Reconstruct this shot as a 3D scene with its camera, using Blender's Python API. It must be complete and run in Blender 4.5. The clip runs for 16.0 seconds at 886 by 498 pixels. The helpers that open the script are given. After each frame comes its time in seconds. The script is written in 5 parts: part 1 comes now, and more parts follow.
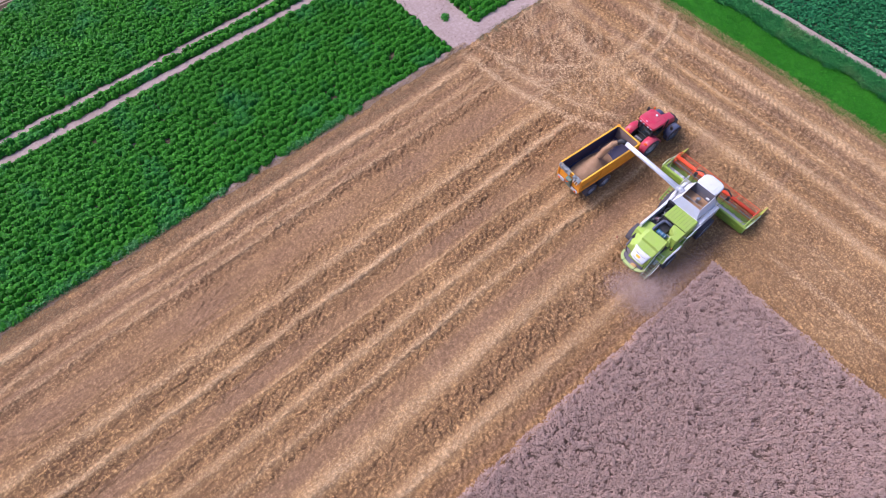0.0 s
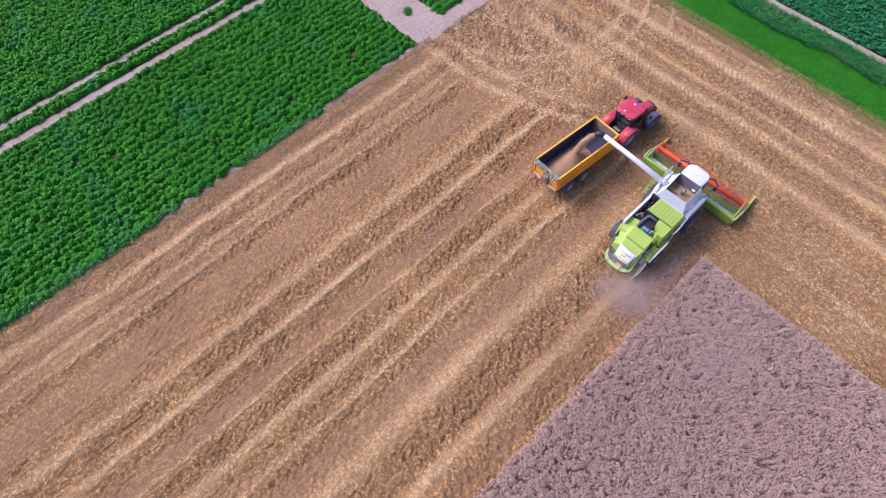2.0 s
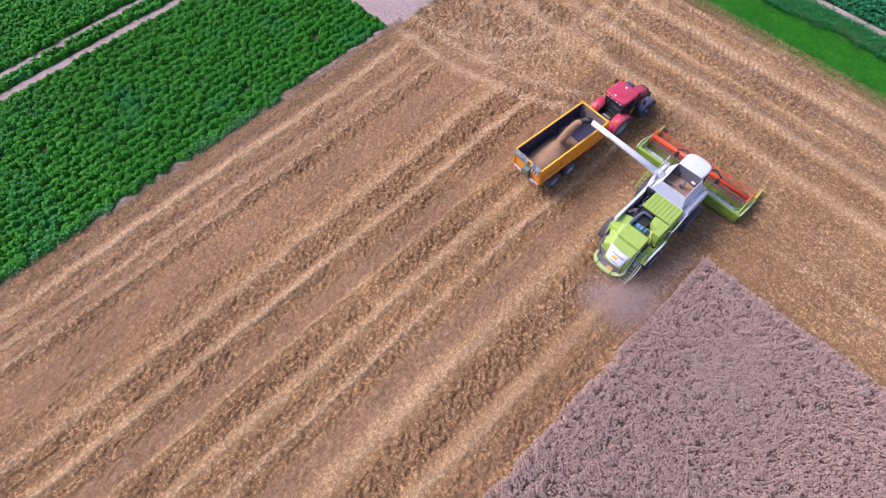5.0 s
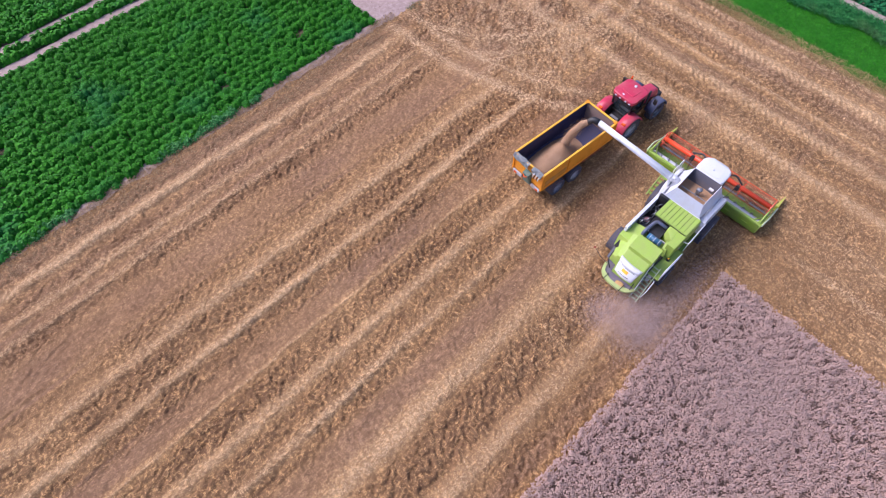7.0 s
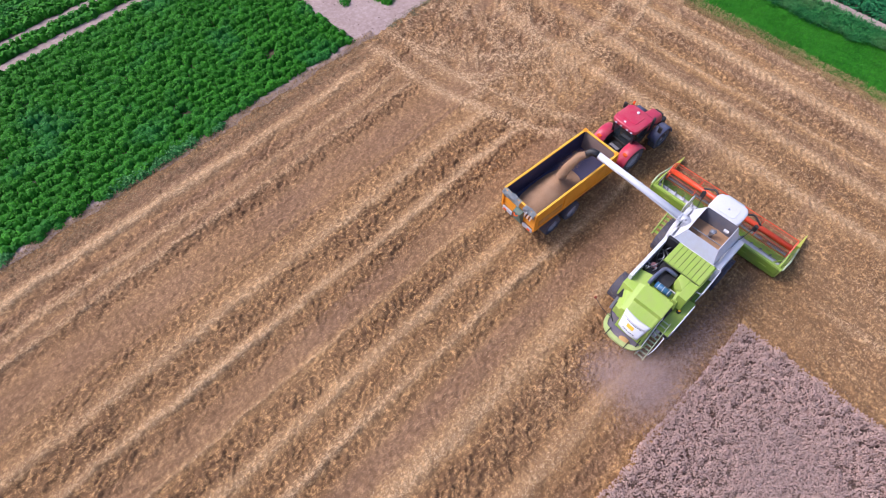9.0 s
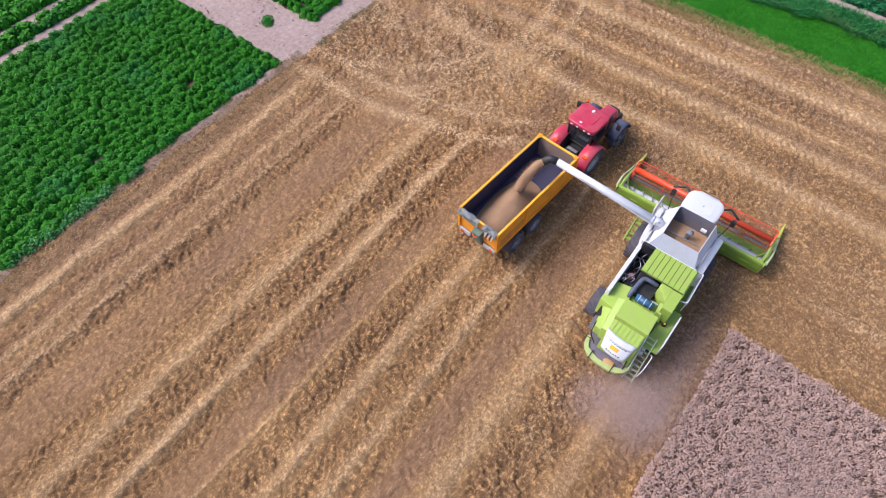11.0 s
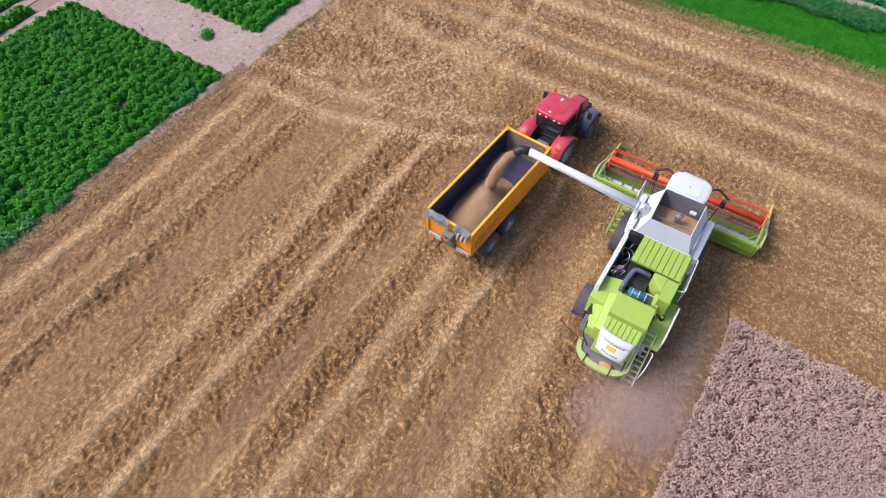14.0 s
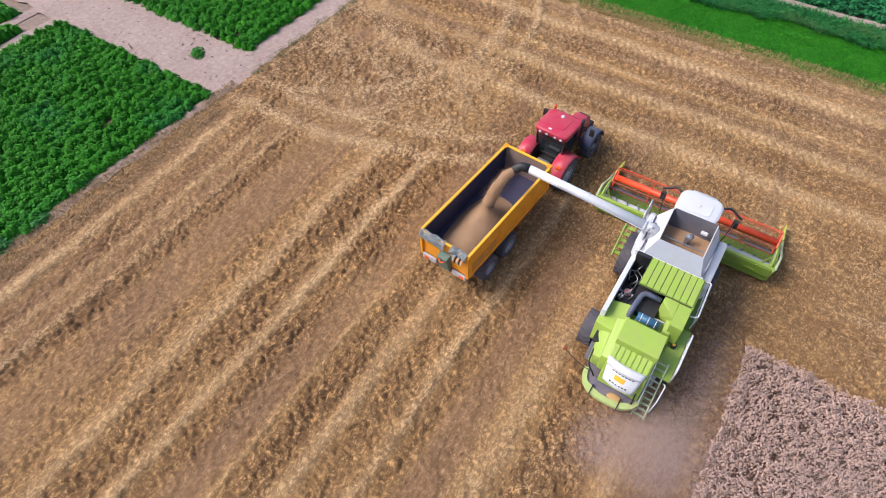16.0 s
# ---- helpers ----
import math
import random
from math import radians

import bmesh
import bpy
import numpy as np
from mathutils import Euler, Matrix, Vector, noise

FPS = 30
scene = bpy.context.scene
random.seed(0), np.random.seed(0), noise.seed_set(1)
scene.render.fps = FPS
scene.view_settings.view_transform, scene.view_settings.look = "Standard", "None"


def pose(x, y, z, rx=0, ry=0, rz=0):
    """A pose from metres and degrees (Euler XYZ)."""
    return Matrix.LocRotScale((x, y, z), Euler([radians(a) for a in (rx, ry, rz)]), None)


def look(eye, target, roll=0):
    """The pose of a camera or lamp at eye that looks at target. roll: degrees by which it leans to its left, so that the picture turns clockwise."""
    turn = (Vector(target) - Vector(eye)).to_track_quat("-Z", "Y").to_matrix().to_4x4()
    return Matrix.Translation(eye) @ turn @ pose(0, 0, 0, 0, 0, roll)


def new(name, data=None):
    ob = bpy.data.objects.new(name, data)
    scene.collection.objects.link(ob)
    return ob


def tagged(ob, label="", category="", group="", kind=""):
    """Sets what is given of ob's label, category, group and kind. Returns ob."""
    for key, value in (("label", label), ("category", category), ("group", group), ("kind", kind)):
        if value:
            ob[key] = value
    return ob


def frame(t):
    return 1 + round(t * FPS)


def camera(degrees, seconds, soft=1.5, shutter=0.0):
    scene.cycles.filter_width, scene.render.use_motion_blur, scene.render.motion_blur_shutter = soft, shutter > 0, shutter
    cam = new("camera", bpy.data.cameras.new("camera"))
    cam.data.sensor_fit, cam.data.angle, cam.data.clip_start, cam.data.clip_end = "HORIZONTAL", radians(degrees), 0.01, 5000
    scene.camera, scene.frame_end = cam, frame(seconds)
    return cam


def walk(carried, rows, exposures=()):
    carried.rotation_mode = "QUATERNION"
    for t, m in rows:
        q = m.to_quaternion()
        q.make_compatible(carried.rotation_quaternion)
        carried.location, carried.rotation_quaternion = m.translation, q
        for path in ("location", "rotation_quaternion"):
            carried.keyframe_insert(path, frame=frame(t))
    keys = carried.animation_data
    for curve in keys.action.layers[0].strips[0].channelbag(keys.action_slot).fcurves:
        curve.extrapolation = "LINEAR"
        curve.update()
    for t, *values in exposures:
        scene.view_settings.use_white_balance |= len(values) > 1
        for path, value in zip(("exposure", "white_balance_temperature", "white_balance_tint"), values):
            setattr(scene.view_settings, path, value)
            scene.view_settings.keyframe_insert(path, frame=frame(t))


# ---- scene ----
cam = camera(74.5, 16.0, soft=0.5)
PATH = [
    (0, (-28.436, -3.014, 39.835), (-27.840, -2.249, 38.085), -2.50),
    (0.5, (-28.074, -2.786, 39.178), (-27.470, -2.027, 37.429), -2.50),
    (1, (-27.635, -2.539, 38.533), (-27.014, -1.790, 36.785), -2.70),
    (1.5, (-27.009, -2.279, 37.948), (-26.380, -1.541, 36.198), -2.80),
    (2, (-26.407, -2.073, 37.385), (-25.774, -1.342, 35.634), -2.90),
    (2.5, (-25.863, -1.950, 36.652), (-25.222, -1.221, 34.903), -2.70),
    (3, (-25.425, -1.859, 35.895), (-24.772, -1.132, 34.150), -2.40),
    (3.5, (-24.798, -1.809, 35.182), (-24.148, -1.083, 33.436), -2.50),
    (4, (-24.291, -1.724, 34.424), (-23.640, -0.999, 32.677), -2.50),
    (6.5, (-22.684, -0.694, 30.833), (-22.018, 0.034, 29.094), -1.80),
    (7, (-22.142, -0.282, 30.092), (-21.466, 0.454, 28.360), -1.70),
    (7.5, (-21.397, 0.200, 29.460), (-20.717, 0.943, 27.733), -1.70),
    (8, (-20.643, 0.716, 28.878), (-19.955, 1.464, 27.155), -1.70),
    (8.5, (-19.860, 1.249, 28.272), (-19.163, 2.001, 26.555), -1.50),
    (9, (-19.046, 1.767, 27.682), (-18.338, 2.519, 25.970), -1.40),
    (9.5, (-18.276, 2.157, 27.134), (-17.545, 2.902, 25.427), -1.80),
    (10, (-17.584, 2.607, 26.595), (-16.824, 3.334, 24.893), -2.00),
    (12.5, (-16.789, 3.178, 23.904), (-15.914, 3.828, 22.227), -2.30),
    (13, (-16.770, 3.223, 23.412), (-15.872, 3.871, 21.747), -2.20),
    (13.5, (-16.737, 3.285, 22.978), (-15.814, 3.937, 21.327), -2.10),
    (14, (-16.549, 3.411, 22.646), (-15.609, 4.066, 21.007), -2.00),
    (14.5, (-16.338, 3.516, 22.345), (-15.383, 4.179, 20.718), -1.90),
    (15, (-16.104, 3.602, 22.008), (-15.134, 4.275, 20.394), -1.90),
    (15.5, (-15.917, 3.684, 21.661), (-14.931, 4.366, 20.061), -1.80),
    (16, (-15.836, 3.700, 21.284), (-14.832, 4.393, 19.699), -1.80),
]
walk(cam, [(t, look(eye, target, roll)) for t, eye, target, roll in PATH],
     [(0, 0.15, 5760, 25), (7, 0.13, 5760, 25), (10, 0.12, 5990, 19), (13, 0.10, 6160, 13), (16, 0.10, 6340, 11)])

# ---- light ----
SUN_FROM = Vector((-0.34, 0.62, 0.78)).normalized()
world = bpy.data.worlds.new("overcast_sky")
scene.world = world
world.use_nodes = True
_nt = world.node_tree
_sky = _nt.nodes.new("ShaderNodeTexSky")
_sky.sky_type = "NISHITA"
_sky.sun_disc = False
_sky.sun_elevation = math.asin(SUN_FROM.z)
_sky.sun_rotation = math.atan2(SUN_FROM.x, SUN_FROM.y)
_sky.dust_density = 3.0
_nt.links.new(_sky.outputs[0], _nt.nodes["Background"].inputs[0])
_nt.nodes["Background"].inputs[1].default_value = 0.18
sun_data = bpy.data.lights.new("sun", "SUN")
sun_data.energy = 2.85
sun_data.angle = radians(28)
sun_data.color = (1.0, 0.95, 0.88)
sun = new("sun", sun_data)
sun.matrix_world = look(SUN_FROM * 60, (0, 0, 0))

# ---- materials ----
rng = np.random.default_rng(7)


class Mat:
    """A small builder round one node material."""

    def __init__(self, name, rough=0.7, metal=0.0, spec=0.4):
        self.m = bpy.data.materials.new(name)
        self.m.use_nodes = True
        self.t = self.m.node_tree
        self.b = self.t.nodes["Principled BSDF"]
        self.b.inputs["Roughness"].default_value = rough
        self.b.inputs["Metallic"].default_value = metal
        self.b.inputs["Specular IOR Level"].default_value = spec
        self.pos = self.node("ShaderNodeNewGeometry").outputs["Position"]

    def node(self, kind):
        return self.t.nodes.new(kind)

    def set(self, socket, value):
        if isinstance(value, bpy.types.NodeSocket):
            self.t.links.new(value, socket)
        elif isinstance(value, tuple) and len(value) == 3 and socket.type == "RGBA":
            socket.default_value = (*value, 1.0)
        else:
            socket.default_value = value

    def noise(self, scale, detail=4.0, rough=0.55, stretch=None, local=False, lo=None, hi=None):
        n = self.node("ShaderNodeTexNoise")
        n.inputs["Scale"].default_value = scale
        n.inputs["Detail"].default_value = detail
        n.inputs["Roughness"].default_value = rough
        v = self.node("ShaderNodeTexCoord").outputs["Object"] if local else self.pos
        if stretch:
            mp = self.node("ShaderNodeMapping")
            mp.inputs["Scale"].default_value = stretch
            self.t.links.new(v, mp.inputs["Vector"])
            v = mp.outputs[0]
        self.t.links.new(v, n.inputs["Vector"])
        out = n.outputs["Fac"]
        return out if lo is None else self.ramp(out, lo, hi)

    def ramp(self, fac, lo, hi):
        n = self.node("ShaderNodeMapRange")
        n.clamp = True
        self.set(n.inputs["Value"], fac)
        n.inputs["From Min"].default_value = lo
        n.inputs["From Max"].default_value = hi
        return n.outputs[0]

    def math(self, op, a, b=0.5):
        n = self.node("ShaderNodeMath")
        n.operation = op
        self.set(n.inputs[0], a)
        self.set(n.inputs[1], b)
        return n.outputs[0]

    def mix(self, fac, a, b, blend="MIX"):
        n = self.node("ShaderNodeMix")
        n.data_type = "RGBA"
        n.blend_type = blend
        self.set(n.inputs["Factor"], fac)
        self.set(n.inputs[6], a)
        self.set(n.inputs[7], b)
        return n.outputs[2]

    def attr(self, name):
        n = self.node("ShaderNodeAttribute")
        n.attribute_name = name
        return n.outputs["Fac"]

    def island(self):
        return self.node("ShaderNodeNewGeometry").outputs["Random Per Island"]

    def colour(self, c):
        self.set(self.b.inputs["Base Color"], c)
        return self

    def gloss(self, r):
        self.set(self.b.inputs["Roughness"], r)
        return self

    def bump(self, height, strength=0.4, dist=0.02):
        n = self.node("ShaderNodeBump")
        n.inputs["Strength"].default_value = strength
        n.inputs["Distance"].default_value = dist
        self.set(n.inputs["Height"], height)
        self.t.links.new(n.outputs[0], self.b.inputs["Normal"])
        return self


def paint(name, rgb, rough=0.35, dirt=(0.30, 0.22, 0.14), amount=0.25, spec=0.5, metal=0.0, scale=2.2):
    """Machine paint with field dust and small scuffs."""
    m = Mat(name, rough, metal, spec)
    d = m.math("MULTIPLY", m.noise(scale, 6, 0.65, local=True, lo=0.42, hi=0.78), amount)
    f = m.noise(38.0, 3, 0.6, local=True, lo=0.35, hi=0.65)
    c = m.mix(m.math("MULTIPLY", f, 0.12), rgb, tuple(0.75 * v for v in rgb))
    m.colour(m.mix(d, c, dirt))
    m.gloss(m.math("ADD", m.math("MULTIPLY", d, 0.9), rough))
    m.bump(m.noise(9.0, 3, 0.5, local=True), 0.06, 0.01)
    return m.m


def ground_material(name, dark, mid, light, fine=14.0, coarse=0.6, bump=0.6, dist=0.04, stretch=None, mask=None, masked=None, gap_dark=0.35):
    m = Mat(name, 0.92, 0.0, 0.15)
    a = m.noise(coarse, 5, 0.6, lo=0.3, hi=0.7)
    b = m.noise(fine, 6, 0.72, stretch=stretch, lo=0.32, hi=0.70)
    c = m.mix(b, dark, mid)
    c = m.mix(m.math("MULTIPLY", a, 0.45), c, light)
    # Dark gaps between lumps; on stubble their small shadows are put into the colour.
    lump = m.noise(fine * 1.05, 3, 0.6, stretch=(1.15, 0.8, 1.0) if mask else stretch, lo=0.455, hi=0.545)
    gap = m.math("MULTIPLY", m.math("SUBTRACT", 1.0, lump), gap_dark)
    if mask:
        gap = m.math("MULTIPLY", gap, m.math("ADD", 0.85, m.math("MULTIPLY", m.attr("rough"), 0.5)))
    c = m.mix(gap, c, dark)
    if mask:
        c = m.mix(m.math("MULTIPLY", m.attr("track"), 0.75), c, m.mix(b, (0.20, 0.115, 0.075), (0.46, 0.275, 0.17)))
        k = m.math("MULTIPLY", m.attr(mask), m.noise(fine * 0.7, 5, 0.7, lo=0.25, hi=0.6))
        c = m.mix(k, c, masked)
        # Soil between straw tufts, darkened further with the tufts' shadows as colour.
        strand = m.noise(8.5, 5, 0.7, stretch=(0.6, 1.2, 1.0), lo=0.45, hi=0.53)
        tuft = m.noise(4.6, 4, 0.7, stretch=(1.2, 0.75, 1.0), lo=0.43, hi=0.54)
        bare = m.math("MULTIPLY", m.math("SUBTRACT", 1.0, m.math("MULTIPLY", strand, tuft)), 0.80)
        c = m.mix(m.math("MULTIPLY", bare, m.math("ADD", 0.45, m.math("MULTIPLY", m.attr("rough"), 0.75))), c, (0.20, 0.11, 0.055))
        c = m.mix(m.math("MULTIPLY", m.noise(0.16, 5, 0.6, stretch=(0.35, 1.0, 1.0), lo=0.50, hi=0.72), 0.45), c, (0.27, 0.15, 0.075))
    m.colour(c)
    m.bump(m.math("ADD", m.noise(fine, 7, 0.75, stretch=stretch), m.math("MULTIPLY", m.noise(fine * 3.3, 3, 0.7), 0.6)), bump, dist)
    return m.m


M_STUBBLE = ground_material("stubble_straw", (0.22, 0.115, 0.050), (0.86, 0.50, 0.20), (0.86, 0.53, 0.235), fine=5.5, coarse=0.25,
                            bump=1.0, dist=0.10, stretch=(0.6, 1.0, 1.0), mask="swath", masked=(0.82, 0.575, 0.325), gap_dark=0.5)
M_DIRT = ground_material("dry_earth", (0.27, 0.19, 0.165), (0.43, 0.325, 0.295), (0.53, 0.415, 0.38), fine=3.2, coarse=0.35, bump=0.5, dist=0.03)
M_MARGIN = ground_material("margin_earth", (0.24, 0.165, 0.13), (0.46, 0.345, 0.30), (0.54, 0.42, 0.37), fine=3.0, coarse=0.9)
# Ridge soil is set much darker than the other earths.
M_RIDGE = ground_material("dark_ridge_soil", (0.045, 0.045, 0.022), (0.11, 0.085, 0.05), (0.15, 0.11, 0.07), fine=5.0, coarse=0.3)
M_SOIL = ground_material("field_soil", (0.20, 0.14, 0.11), (0.32, 0.235, 0.195), (0.38, 0.29, 0.25), fine=4.0, coarse=0.1)
# Darker than the open soil: shade among the stalks is put into the colour.
M_CROPSOIL = ground_material("shaded_crop_soil", (0.15, 0.105, 0.085), (0.25, 0.18, 0.15), (0.31, 0.23, 0.19), fine=4.0, coarse=0.3)
M_GRASS = ground_material("mown_grass", (0.012, 0.10, 0.005), (0.030, 0.24, 0.010), (0.085, 0.36, 0.028), fine=4.0, coarse=0.5, bump=0.7, dist=0.06)


# ---- mesh helpers ----
def mesh_object(name, verts, faces, material, parent=None, label="", smooth=False):
    me = bpy.data.meshes.new(name)
    me.from_pydata([tuple(v) for v in verts], [], [tuple(f) for f in faces])
    me.materials.append(material)
    if smooth:
        me.polygons.foreach_set("use_smooth", [True] * len(me.polygons))
    ob = new(name, me)
    if parent:
        ob.parent = parent
    if label:
        ob["label"] = label
    return ob


def big_mesh(name, verts, loops, size, material, smooth=False):
    """A mesh of many equal polygons from arrays (size corners each)."""
    verts = np.asarray(verts, dtype=np.float32)
    loops = np.asarray(loops, dtype=np.int32).ravel()
    n = len(loops) // size
    me = bpy.data.meshes.new(name)
    me.vertices.add(len(verts))
    me.vertices.foreach_set("co", verts.ravel())
    me.loops.add(len(loops))
    me.loops.foreach_set("vertex_index", loops)
    me.polygons.add(n)
    me.polygons.foreach_set("loop_start", np.arange(0, n * size, size, dtype=np.int32))
    if smooth:
        me.polygons.foreach_set("use_smooth", np.ones(n, dtype=bool))
    me.update(calc_edges=True)
    me.materials.append(material)
    return new(name, me)


_g = np.random.default_rng(11)
_LAT = _g.random((256, 256)).astype(np.float32)


def vnoise(x, y, scale):
    """Smooth value noise over the plan, 0 to 1."""
    u, v = x * scale, y * scale
    i, j = np.floor(u).astype(int), np.floor(v).astype(int)
    fu, fv = u - i, v - j
    fu, fv = fu * fu * (3 - 2 * fu), fv * fv * (3 - 2 * fv)
    a, b = _LAT[i % 256, j % 256], _LAT[(i + 1) % 256, j % 256]
    c, d = _LAT[i % 256, (j + 1) % 256], _LAT[(i + 1) % 256, (j + 1) % 256]
    return (a * (1 - fu) + b * fu) * (1 - fv) + (c * (1 - fu) + d * fu) * fv


def fbm(x, y, scale, octaves=3):
    s, k, w = 0.0, 0.0, 1.0
    for o in range(octaves):
        s, k, w, scale = s + w * vnoise(x + 17 * o, y - 9 * o, scale), k + w, w * 0.55, scale * 2.03
    return s / k


def sheet(name, xs, ys, height, material, mask=None, edge=0.0):
    """A ground sheet over the plan with real relief; its rim wanders by edge metres."""
    X, Y = np.meshgrid(xs, ys, indexing="ij")
    Z = height(X, Y)
    nx, ny = X.shape
    if edge:
        wob = (fbm(X, Y, 0.9, 4) - 0.5) * 2.6 * edge
        wx = np.exp(-(X - X[:1]) / 0.9) + np.exp(-(X[-1:] - X) / 0.9)
        wy = np.exp(-(Y - Y[:, :1]) / 0.9) + np.exp(-(Y[:, -1:] - Y) / 0.9)
        X, Y = X + wob * np.clip(wx, 0, 1), Y + wob * np.clip(wy, 0, 1)
    V = np.stack([X, Y, Z], -1).reshape(-1, 3)
    k = np.arange(nx * ny).reshape(nx, ny)
    L = np.stack([k[:-1, :-1], k[1:, :-1], k[1:, 1:], k[:-1, 1:]], -1).reshape(-1, 4)
    ob = big_mesh(name, V, L, 4, material, smooth=True)
    if mask is not None:
        for nm, f in mask:
            at = ob.data.attributes.new(nm, "FLOAT", "POINT")
            at.data.foreach_set("value", f(V[:, 0], V[:, 1]).astype(np.float32))
    return ob


# ---- ground ----
SWATHS = ((2.4, 0.50, 0.95), (6.1, 0.68, 0.92), (9.5, 0.36, 0.9), (11.6, 0.45, 0.75), (13.9, 0.16, 0.5), (16.8, 0.40, 1.0), (19.3, 0.50, 0.7),
          (24.6, 0.30, 0.65), (25.8, 0.35, 0.6), (27.7, 0.45, 0.9))
# how cloddy the ground lies: bands along x by y, and headland bands along y by x
BANDS = ((-25, 0.7), (0.3, 0.7), (1.5, 0.9), (2.2, 0.15), (2.9, 0.2), (3.5, 1.0), (5.1, 1.0), (5.7, 0.3), (6.6, 0.3), (7.2, 0.4), (8.3, 0.3), (8.8, 1.0), (9.3, 0.5),
         (10.1, 0.7), (10.9, 0.9), (11.3, 0.3), (12.0, 0.35), (12.4, 1.0), (13.4, 1.0), (13.8, 0.3), (14.9, 0.3), (15.5, 0.9), (16.4, 1.1), (16.7, 0.35), (17.2, 0.6),
         (17.6, 1.0), (18.8, 1.0), (19.2, 0.45), (20.2, 0.55), (20.8, 0.75), (21.4, 0.25), (23.4, 0.25), (23.9, 1.0), (24.4, 0.8), (25.2, 0.5), (25.8, 0.4),
         (26.5, 0.85), (27.2, 0.5), (27.9, 0.25), (28.4, 0.6), (30, 0.5))
HEAD = ((-2, 0.75), (8.2, 0.8), (9.0, 0.35), (9.9, 0.35), (10.6, 0.9), (11.6, 0.9), (12.2, 0.3), (12.9, 0.35), (13.4, 0.85), (14.1, 0.4), (14.8, 0.8), (16.1, 0.95),
        (16.8, 0.3), (17.6, 0.35), (18.3, 0.8), (21, 0.6))


def swath_mask(x, y):
    """How much loose straw lies at a place: rows of it along x, crossed by headland rows along y."""
    wob = (fbm(x, y, 0.10, 2) - 0.5) * 0.7 + (fbm(x, y, 0.9, 2) - 0.5) * 0.25
    s = np.zeros_like(x)
    for c, w, k in SWATHS:
        d = y + wob - c
        # Pale straw reaches further towards +y, painting in the row's sunlit slope.
        s = np.maximum(s, k * np.exp(-((d / np.where(d > 0, 1.05 * w, 0.5 * w)) ** 2)))
    along = np.clip((1.5 - x + 0.18 * (29 - y) + 3 * wob) / 2.5, 0, 1) * (0.30 + 0.85 * fbm(x * 0.3, y, 0.5, 2))
    h = np.zeros_like(x)
    for c, w, k, lo, hi in ((3.4, 0.40, 0.75, -40, -0.5), (6.3, 0.30, 0.5, -40, -0.5), (9.4, 0.45, 0.95, -40, 19), (10.9, 0.16, 0.45, -40, 15), (12.5, 0.45, 0.95, -40, 20), (13.4, 0.14, 0.4, -40, 20), (14.3, 0.18, 0.7, -40, 22),
                            (15.7, 0.16, 0.5, -40, 20), (17.0, 0.5, 0.95, -40, 24), (18.4, 0.14, 0.4, -40, 24),
                            (19.2, 0.3, 0.6, -40, 29)):
        g = np.clip((y - lo) / 1.5, 0, 1) * np.clip((hi - y + 4 * wob) / 2.5, 0, 1)
        h = np.maximum(h, k * g * np.exp(-(((x + wob - c) / w) ** 2)))
    # two curved wheel ruts from the earth track, and arcs where machines turned
    rut = np.interp(y, (12, 14, 16.5, 19.5, 23, 29), (5.2, 3.7, 2.2, 1.3, 0.7, 0.9)) + 1.6 * wob
    for off, w, k in ((0.0, 0.45, 1.1), (1.9, 0.40, 1.0)):
        h = np.maximum(h, k * np.clip((y - 13) / 2, 0, 1) * np.clip((30 - y) / 1.5, 0, 1) * (0.35 + fbm(x, y, 0.6, 2)) * np.exp(-(((x - rut - off) / w) ** 2)))
    for cx, cy, r, w, k in ((13.0, 30.0, 10.5, 0.45, 1.0), (13.0, 30.0, 12.4, 0.35, 0.9), (3.0, 9.0, 12.0, 0.40, 0.8), (16.0, 22.0, 6.5, 0.4, 0.8)):
        arc = np.hypot(x - cx, y - cy) + 1.2 * wob - r
        h = np.maximum(h, k * np.exp(-((arc / w) ** 2)) * np.clip((x - 0.5) / 2, 0, 1) * np.clip((y - 14) / 3, 0, 1) * (0.3 + fbm(x, y, 0.5, 2)))
    jumble = np.clip((x - 2.0) / 2.0, 0, 1) * np.clip((14.5 - x) / 3.0, 0, 1) * np.clip((y - 14.5) / 3.0, 0, 1)
    j = jumble * np.clip(2.0 * (fbm(0.45 * (x + y), y - x, 1.3, 3) - 0.33), 0, 0.65)
    pile = 0.35 * np.exp(-(((x + 9.5) / 3.2) ** 2 + ((y - 4.4) / 1.2) ** 2)) * np.clip(2.2 * fbm(x, y, 1.3, 2) - 0.3, 0, 1)
    turn = 0.28 * np.clip((x + 1.0) / 3.0, 0, 1) * np.clip((10.0 - y) / 3.0, 0, 1) * np.clip(2.0 * fbm(x, 0.4 * y, 0.5, 3) - 0.45, 0, 1)
    return np.clip(np.maximum(np.maximum(np.maximum(s * along, h), turn), np.maximum(j, pile)), 0, 1)


